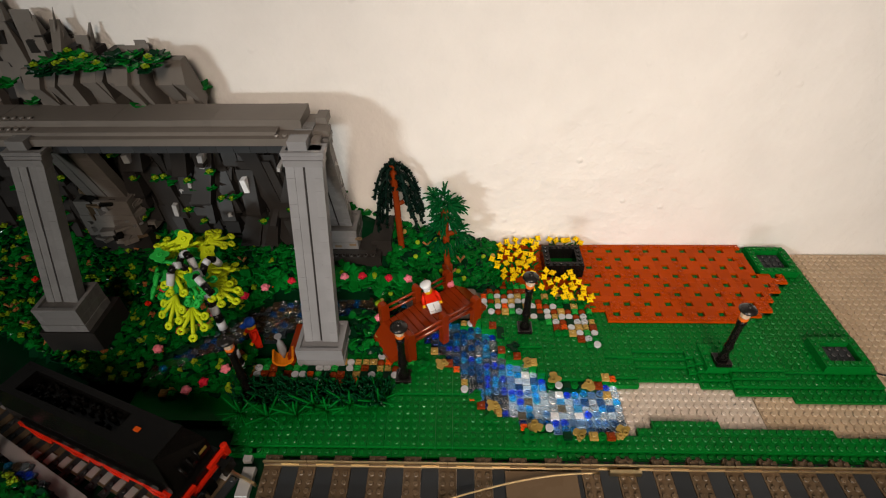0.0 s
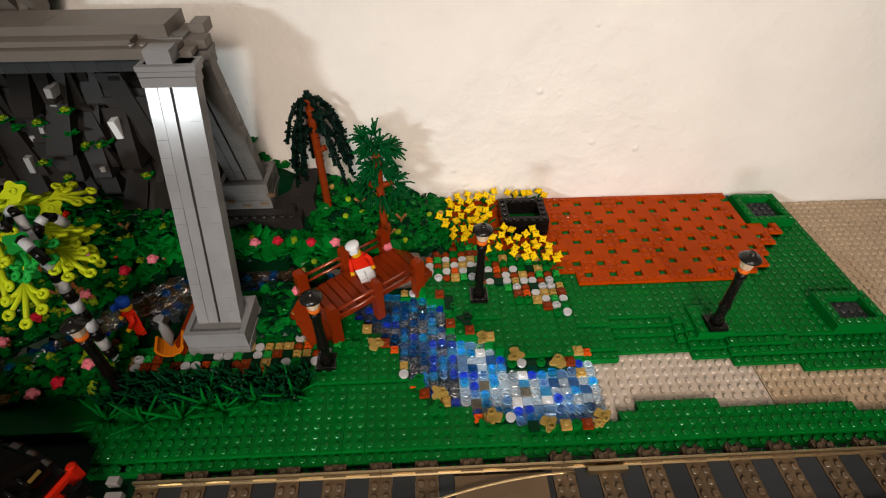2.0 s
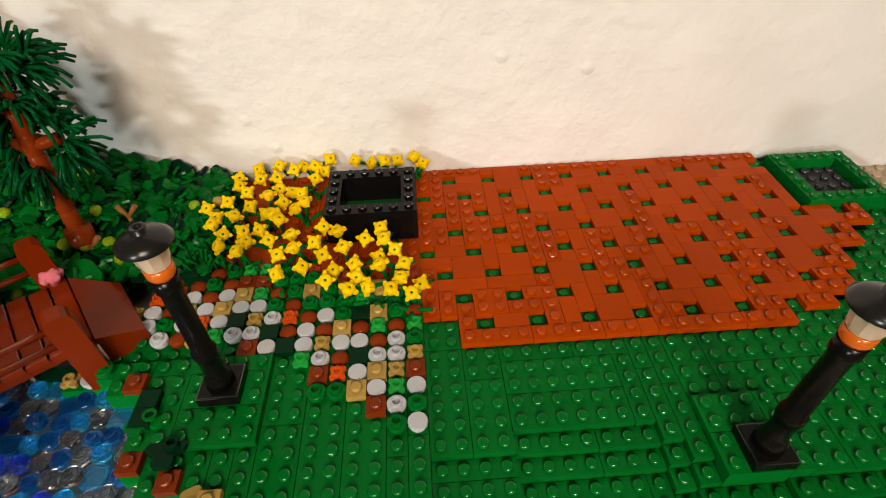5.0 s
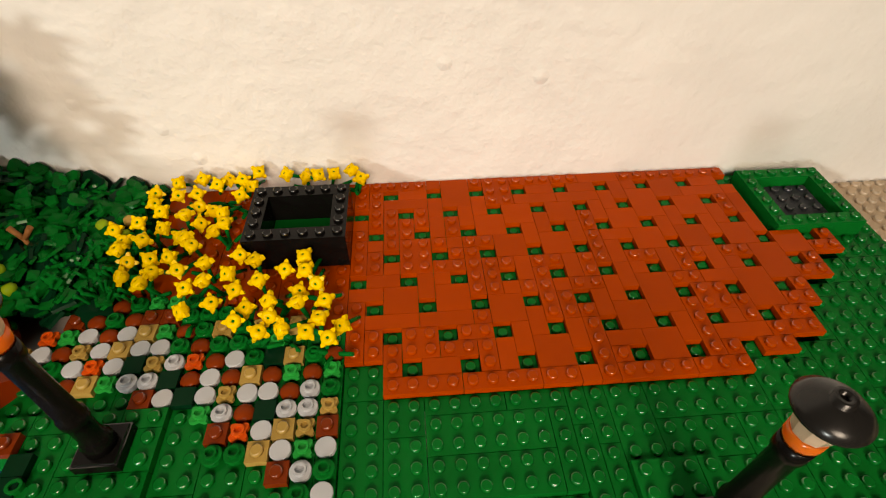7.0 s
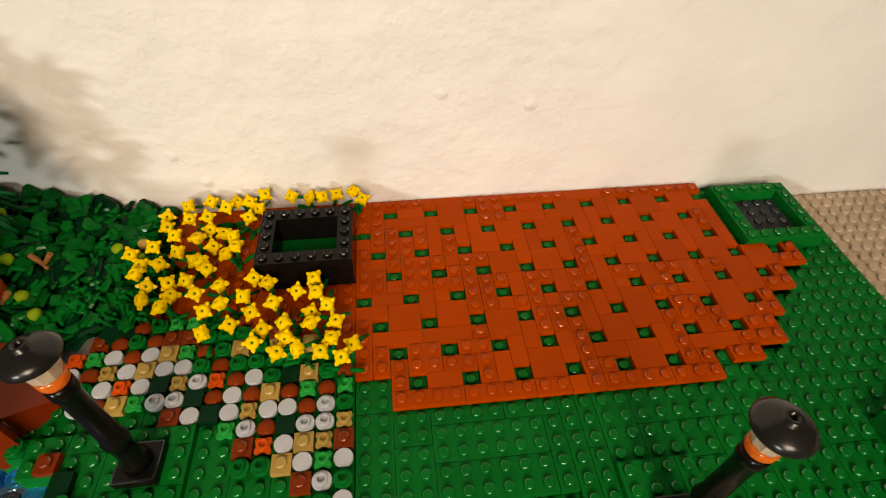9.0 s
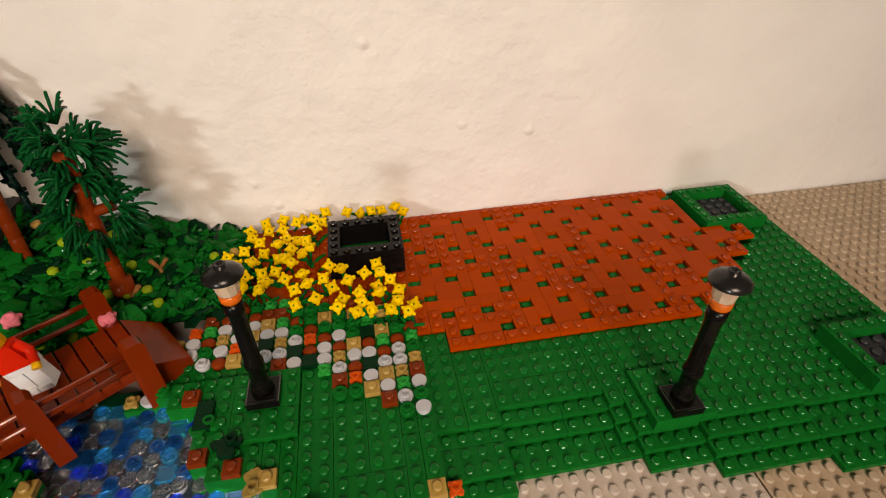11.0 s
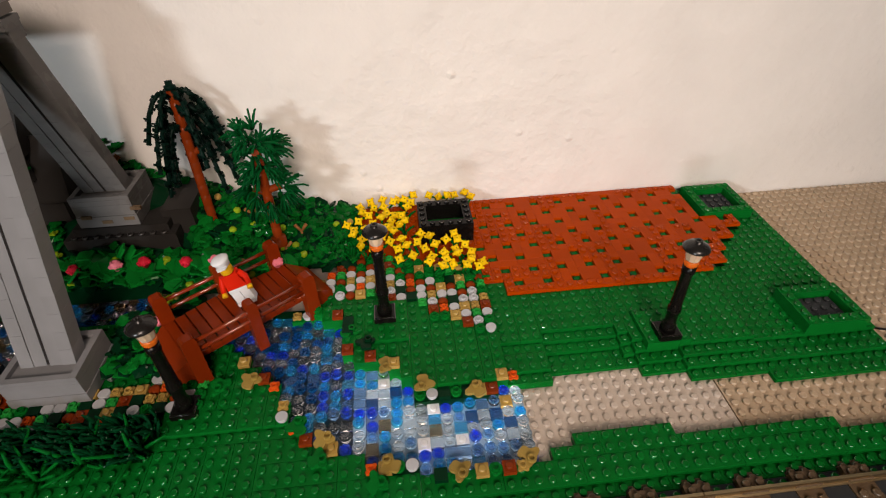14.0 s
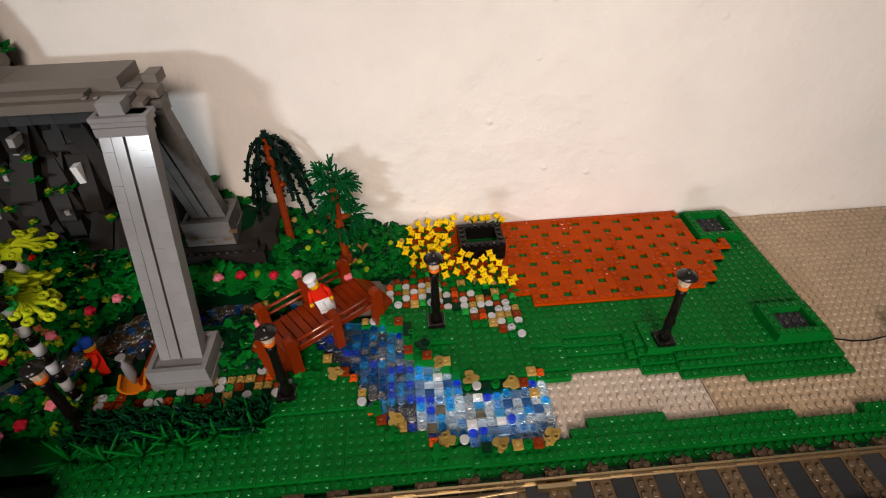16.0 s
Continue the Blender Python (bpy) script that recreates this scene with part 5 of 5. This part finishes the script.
def tuft(bm, x, y, z, r, n, mi=0):
    for k in range(n):
        a = 2 * math.pi * k / n + rnd.random()
        m = pose(x, y, z, 0, 0, math.degrees(a)) @ pose(0, 0, 0, 0, rnd.uniform(-35, 10), 0)
        pts = [(0, -r * 0.2), (r * 0.5, -r * 0.42), (r, 0), (r * 0.5, r * 0.42), (0, r * 0.2)]
        lo = [bm.verts.new(m @ Vector((p, q, -0.0006))) for p, q in pts]
        hi = [bm.verts.new(m @ Vector((p, q, 0.0006))) for p, q in pts]
        bm.faces.new(lo[::-1]).material_index = mi; bm.faces.new(hi).material_index = mi
        for q in range(5):
            bm.faces.new((lo[q], lo[(q + 1) % 5], hi[(q + 1) % 5], hi[q])).material_index = mi


for k in range(46):
    x = rnd.uniform(-84, -43)
    zt = cliff_top(x)
    z = rnd.uniform(0.06, min(0.225, zt - 0.02))
    y = 15.0 + 3.4 * min(1, z / 0.22) - rnd.uniform(1.0, 2.4)
    bm = bmesh.new(); tuft(bm, x * U, y * U, z, 0.0072, 5)
    part("tuft", bm, LEAF, cl)
    if rnd.random() < 0.8:
        piece("bud", petal_me, cl, x * U, (y - 0.2) * U, z + 0.002)
for k in range(70):
    x = rnd.uniform(-69, -54.5)
    y = rnd.uniform(12.6, 17.5)
    z = 0.278 + rnd.uniform(0, 0.006)
    bm = bmesh.new(); tuft(bm, x * U, y * U, z, rnd.uniform(0.007, 0.011), 6)
    part("tuft", bm, rnd.choice((LEAF, LEAF, DGREEN)), cl)
    if rnd.random() < 0.09:
        piece("bud", petal_me, cl, x * U, y * U, z + 0.005)
for x, y, z in ((-52.6, 19.5, 0.243), (-74, 15, 0.262), (-76, 16, 0.30), (-71.5, 14.5, 0.245), (-63, 14.3, 0.236), (-58.5, 14.5, 0.238), (-37, 21, 0.098), (-39, 21, 0.104)):
    bm = bmesh.new(); tuft(bm, x * U, y * U, z, 0.011, 7)
    part("tuft", bm, LEAF, cl)


def rose(mat, label, nm):
    t = thing(nm, label, "flower", group="roses by the stream")
    bm = bmesh.new()
    lathe(bm, ((0.0014, -0.004), (0.0034, -0.0005), (0.0044, 0.002), (0.0036, 0.0042), (0.0030, 0.0042), (0.0032, 0.0052), (0.0016, 0.0054), (0.001, 0.0046)), 10)
    for k in range(5):
        a = k * 2 * math.pi / 5
        tube(bm, [(0.003 * math.cos(a), 0.003 * math.sin(a), 0.0005), (0.0047 * math.cos(a), 0.0047 * math.sin(a), 0.0028)], [0.0020, 0.0012], 6)
    part("petals", bm, mat, t)
    bm = bmesh.new()
    tube(bm, [(0, 0, -0.012), (0, 0, -0.003)], 0.001, 6)
    part("stem", bm, GREEN, t)
    return t


rp = rose(PINK, "pink toy rose on a green stem by the stream", "pink_rose")
rc = rose(CRIMSON, "deep red toy rose on a green stem by the stream", "red_rose")
rp.matrix_basis = pose(-35.6 * U, 10.0 * U, 0.040); rc.matrix_basis = pose(-33.0 * U, 10.2 * U, 0.040)
ROSES = ((-39.8, 10.2, 1), (-29.1, 10.1, 1), (-26.2, 10.0, 0), (-20.0, 9.0, 0), (-46.9, 8.0, 0), (-43.5, 9.6, 1), (-49.5, 6.5, 1), (-53.5, 4.4, 0), (-57.0, 1.0, 1), (-58.6, -2.4, 0), (-48.4, -5.6, 0), (-50.6, -7.4, 1), (-52.4, -8.6, 0),
         (-29.8, 3.4, 0), (-54.8, 9.5, 0), (-62, 8, 1), (-71.6, -16.6, 0), (-75, -20, 1))
for x, y, k in ROSES:
    copy_thing(rc if k else rp, pose(x * U, y * U, (0.036 if y > 6 else 0.026) + rnd.uniform(-0.002, 0.003), rnd.uniform(-20, 20), rnd.uniform(-20, 20), rnd.uniform(0, 360)))


corner = thing("corner_pool", "dark pool of clear and deep blue single-stud pieces", "pool")
bm = bmesh.new()
for i in range(-73, -61):
    for j in range(-25, -15):
        if inside(i, j, ((-72, -17.4), (-68.4, -17.0), (-62, -21.0), (-62, -25), (-67, -23), (-72, -20))) and j < -24.8 - 0.44 * (i + 56) + 2.6:
            me = rnd.choices([m for m, _ in FAR_WATER], [k for _, k in FAR_WATER])[0]
            wp = piece("water_piece", me, corner, i * U, j * U, 0.0192, rnd.choice((0, 20, 45)))
            wp.visible_shadow = False
            box(bm, (i - 0.5) * U, (i + 0.5) * U, (j - 0.5) * U, (j + 0.5) * U, 0.0, 0.0158)
part("bed", bm, DEEPBED, corner)


# ---- yellow flowers round the black box ----
def daffodil():
    t = thing("yellow_flower", "yellow four-petalled toy flower on a green stem", "flower", group="yellow flowers")
    bm = bmesh.new()
    ring = [(0.0028 + 0.0020 * max(0.0, math.cos(4 * 2 * math.pi * q / 32)) ** 1.3) for q in range(32)]
    prism(bm, [(r * math.cos(2 * math.pi * q / 32), r * math.sin(2 * math.pi * q / 32)) for q, r in enumerate(ring)], 0.0002, 0.0022)
    lathe(bm, ((0.0014, -0.0022), (0.0026, -0.0010), (0.0031, 0.0006), (0.0031, 0.0021), (0.0027, 0.0030), (0.0018, 0.0034), (0.0007, 0.0033), (0.0006, 0.0024)), 16)
    part("petals", bm, YELLOW, t)
    bm = bmesh.new()
    lathe(bm, ((0.0006, 0.0018), (0.0006, 0.0029), (0.0001, 0.0030)), 8)
    part("centre", bm, GREEN, t, "green stem end in the flower")
    bm = bmesh.new()
    tube(bm, [(0.0, 0.002, -0.012), (0.0, 0.001, -0.006), (0, 0, -0.0023)], 0.0010, 6)
    part("stem", bm, GREEN, t)
    return t


fl = daffodil()
LEFT = ((-13.5, 16.0), (-12.2, 16.4), (-12.7, 15.1), (-12.7, 14.2), (-11.8, 13.2), (-11.8, 12.2), (-10.5, 11.4), (-10.6, 13.2), (-11.4, 14.6), (-11.9, 18.2), (-12.1, 19.4), (-10.5, 18.8), (-10.6, 15.9), (-9.6, 16.9), (-9.6, 15.2), (-8.9, 14.7),
        (-9.5, 13.4), (-8.4, 13.9), (-7.5, 12.9), (-8.8, 12.3), (-8.0, 10.9), (-7.0, 11.1), (-7.8, 9.5), (-6.5, 9.9), (-9.4, 19.0), (-9.4, 20.6), (-8.2, 19.8), (-7.8, 20.6), (-8.1, 17.5), (-7.2, 16.9), (-6.9, 20.6), (-5.8, 20.8), (-6.6, 18.8), (-7.6, 15.6), (-7.0, 15.9))
FRONT = ((-5.5, 13.0), (-5.8, 11.7), (-4.5, 12.5), (-4.0, 10.9), (-4.5, 9.4), (-3.2, 9.4), (-3.6, 7.6), (-3.1, 8.6), (-2.8, 11.9), (-1.8, 12.7), (-1.6, 11.5), (-0.9, 10.7), (-1.8, 9.4), (-2.4, 7.9), (-0.4, 9.4), (-0.6, 8.2), (0.6, 8.0), (0.0, 7.0),
         (-3.8, 20.6), (-2.6, 20.8), (-1.8, 20.2), (-0.8, 20.9), (1.1, 20.0), (0.5, 20.7))
MORE = ((-11.0, 17.2), (-9.0, 18.0), (-8.6, 16.2), (-10.2, 12.2), (-5.2, 10.4), (-2.0, 10.4), (-6.0, 19.8), (-10.8, 20.2), (-4.9, 8.4), (-1.2, 7.4))
for k, (x, y) in enumerate(LEFT + FRONT + MORE):
    m = pose(x * U, y * U - 0.001, 5 * P + 0.0135 + rnd.uniform(-0.002, 0.0025), rnd.uniform(-10, 62), rnd.uniform(-28, 28), rnd.uniform(-50, 50)) @ pose(0, 0, 0, 0, 0, rnd.uniform(0, 90))
    if k == 0:
        fl.matrix_basis = m
    else:
        copy_thing(fl, m)
# leaf stalks under the flowers
bm = bmesh.new()
for k, (x, y) in enumerate(LEFT + FRONT):
    if k % 2 == 0:
        for q in range(3):
            a = rnd.uniform(0, 6.28)
            p = Vector((x * U, y * U, 5 * P + 0.0004))
            tube(bm, [p, p + Vector((0.004 * math.cos(a), 0.004 * math.sin(a), 0.003)), p + Vector((0.009 * math.cos(a), 0.009 * math.sin(a), 0.0045))], [0.0012, 0.0012, 0.0009], 5)
whole("flower_leaves", bm, GREEN, "green leaf stalks under the yellow flowers", "leaves", "stuff")
# thin green grass stems beside the flowers
bm = bmesh.new()
for k in range(90):
    x, y = rnd.uniform(-17, -11), rnd.uniform(11, 16)
    p = Vector((x * U, y * U, 0.016))
    d = Vector((rnd.uniform(-0.5, 0.5), rnd.uniform(-0.6, 0.2), 1)).normalized()
    tube(bm, [p, p + d * 0.010, p + d * 0.016 + Vector((0, 0, -0.002))], 0.0008, 5)
whole("grass_stems", bm, GREEN, "thin green toy grass stems", "grass", "stuff")


# ---- low bushes in front ----
def palm():
    t = thing("spiky_bush", "dark green spiky toy bush with long blades", "bush", group="spiky bushes")
    for k in range(7):
        a = k * math.pi * 2 / 7 + 0.2
        up = (0.35, 0.7, 0.45, 1.0, 0.3, 0.8, 0.55)[k]
        bm = bmesh.new()
        tube(bm, [(0.021 * q * math.cos(a), 0.021 * q * math.sin(a), 0.004 + 0.020 * up * q) for q in (0, 0.35, 0.7, 1.0)], [0.0013, 0.0013, 0.0011, 0.0006], 5)
        part("blade", bm, GREEN, t)
    bm = bmesh.new()
    tube(bm, [(0, 0, 0), (0, 0, 0.016), (0.001, 0.001, 0.024)], [0.0020, 0.0013, 0.0006], 6)
    part("shoot", bm, GREEN, t)
    return t


pb = palm()
pb.matrix_basis = pose(-41.9 * U, -11.0 * U, 0.0096)
for x, y, r in ((-38.5, -10.8, 30), (-34.9, -10.1, 70), (-32.1, -9.2, 10), (-28.6, -8.8, 50), (-36.6, -9.4, 20), (-45.4, -10.6, 90)):
    copy_thing(pb, pose(x * U, y * U, 0.0096, 0, 0, r))
bm = bmesh.new()
for k in range(520):
    x, y = rnd.uniform(-47, -27.5), rnd.uniform(-9.2, -5.9)
    p = Vector((x * U, y * U, 0.0098))
    d = Vector((rnd.uniform(-0.35, 0.35), rnd.uniform(-0.5, 0.15), 1)).normalized()
    l = rnd.uniform(0.015, 0.025)
    tube(bm, [p, p + d * l * 0.6, p + d * l + Vector((0, -0.002, -0.002))], [0.0012, 0.0012, 0.0006], 5)
whole("grass_hedge", bm, plastic("hedge_green_plastic", (0.0008, 0.042, 0.013), 0.2, 0.3), "dense dark green toy grass hedge", "hedge", "stuff")
bm = bmesh.new(); box(bm, -60 * U, -23.5 * U, -8.4 * U, -2.0 * U, 0.0, 0.0094)
box(bm, -60 * U, -46.6 * U, -11.4 * U, -8.41 * U, 0.0, 0.0094)
whole("front_bank", bm, GREEN, "green bank below the hedge", "ground", "structure")

# ---- basket boat, landing stage, cable ----
boat = thing("orange_basket", "orange half-round toy basket with a grey fish inside", "basket", (-41.8 * U, -2.9 * U, 0.016), 15)
boat.scale = (1.3, 1.3, 1.3)
bm = bmesh.new()
rows = []
for a in range(9):
    th = math.pi * a / 8
    rows.append([bm.verts.new((0.0085 * math.cos(th) * k, 0.006 * b, 0.009 - 0.009 * math.sin(th) * k)) for k, b in ((1, -1), (1, 1), (0.8, 1), (0.8, -1))])
for a, b in zip(rows, rows[1:]):
    for k in range(4):
        bm.faces.new((a[k], a[(k + 1) % 4], b[(k + 1) % 4], b[k]))
bm.faces.new(rows[0]); bm.faces.new(rows[-1][::-1])
part("bowl", bm, plastic("basket_orange_plastic", (0.75, 0.22, 0.01), 0.25), boat)
bm = bmesh.new()
tube(bm, [(0, 0, 0.004), (0.0005, 0.001, 0.012), (0.0, 0.002, 0.020), (0, 0.002, 0.024), (0, 0.002, 0.028)], [0.001, 0.0036, 0.0028, 0.001, 0.0032], 8)
part("fish", bm, LGREY, boat, "grey plastic fish")
bm = bmesh.new(); box(bm, -41.2 * U, -40.2 * U, -3.2 * U, 2.4 * U, 0.013, 0.026)
whole("landing_stage", bm, BRIDGE, "brown brick landing stage beside the basket", "landing stage")
bm = bmesh.new()
tube(bm, [(36.0 * U, -3.0 * U, 0.0035), (38 * U, -3.5 * U, 0.0028), (40 * U, -3.6 * U, 0.0028), (42.2 * U, -3.3 * U, 0.004), (44 * U, -2.8 * U, 0.006)], 0.0008, 6)
cable = thing("power_cable", "thin black cable with plug lying on the tan baseplate", "cable")
part("wire", bm, BLACK, cable)
bm = bmesh.new(); lathe(bm, ((0.007, 0.0018), (0.008, 0.004), (0.008, 0.016), (0.005, 0.019)), 16, 44.4 * U, -2.6 * U)
part("plug", bm, BLACK, cable)
# small brown twigs among the leaves
bm = bmesh.new()
for k in range(15):
    while True:
        x, y = rnd.uniform(-86, -14), rnd.uniform(2, 20)
        if veg_leaf(x, y):
            break
    p = Vector((x * U, y * U, veg_height(x, y)))
    tube(bm, [p, p + Vector((0, 0, 0.008))], 0.0012, 6)
    for s in (-1, 1):
        tube(bm, [p + Vector((0, 0, 0.007)), p + Vector((s * 0.005, rnd.uniform(-.002, .002), 0.013))], [0.0012, 0.0015], 6)
whole("twigs", bm, plastic("twig_tan_plastic", (0.26, 0.11, 0.035), 0.3), "small forked tan twigs among the leaves", "twigs", "stuff")
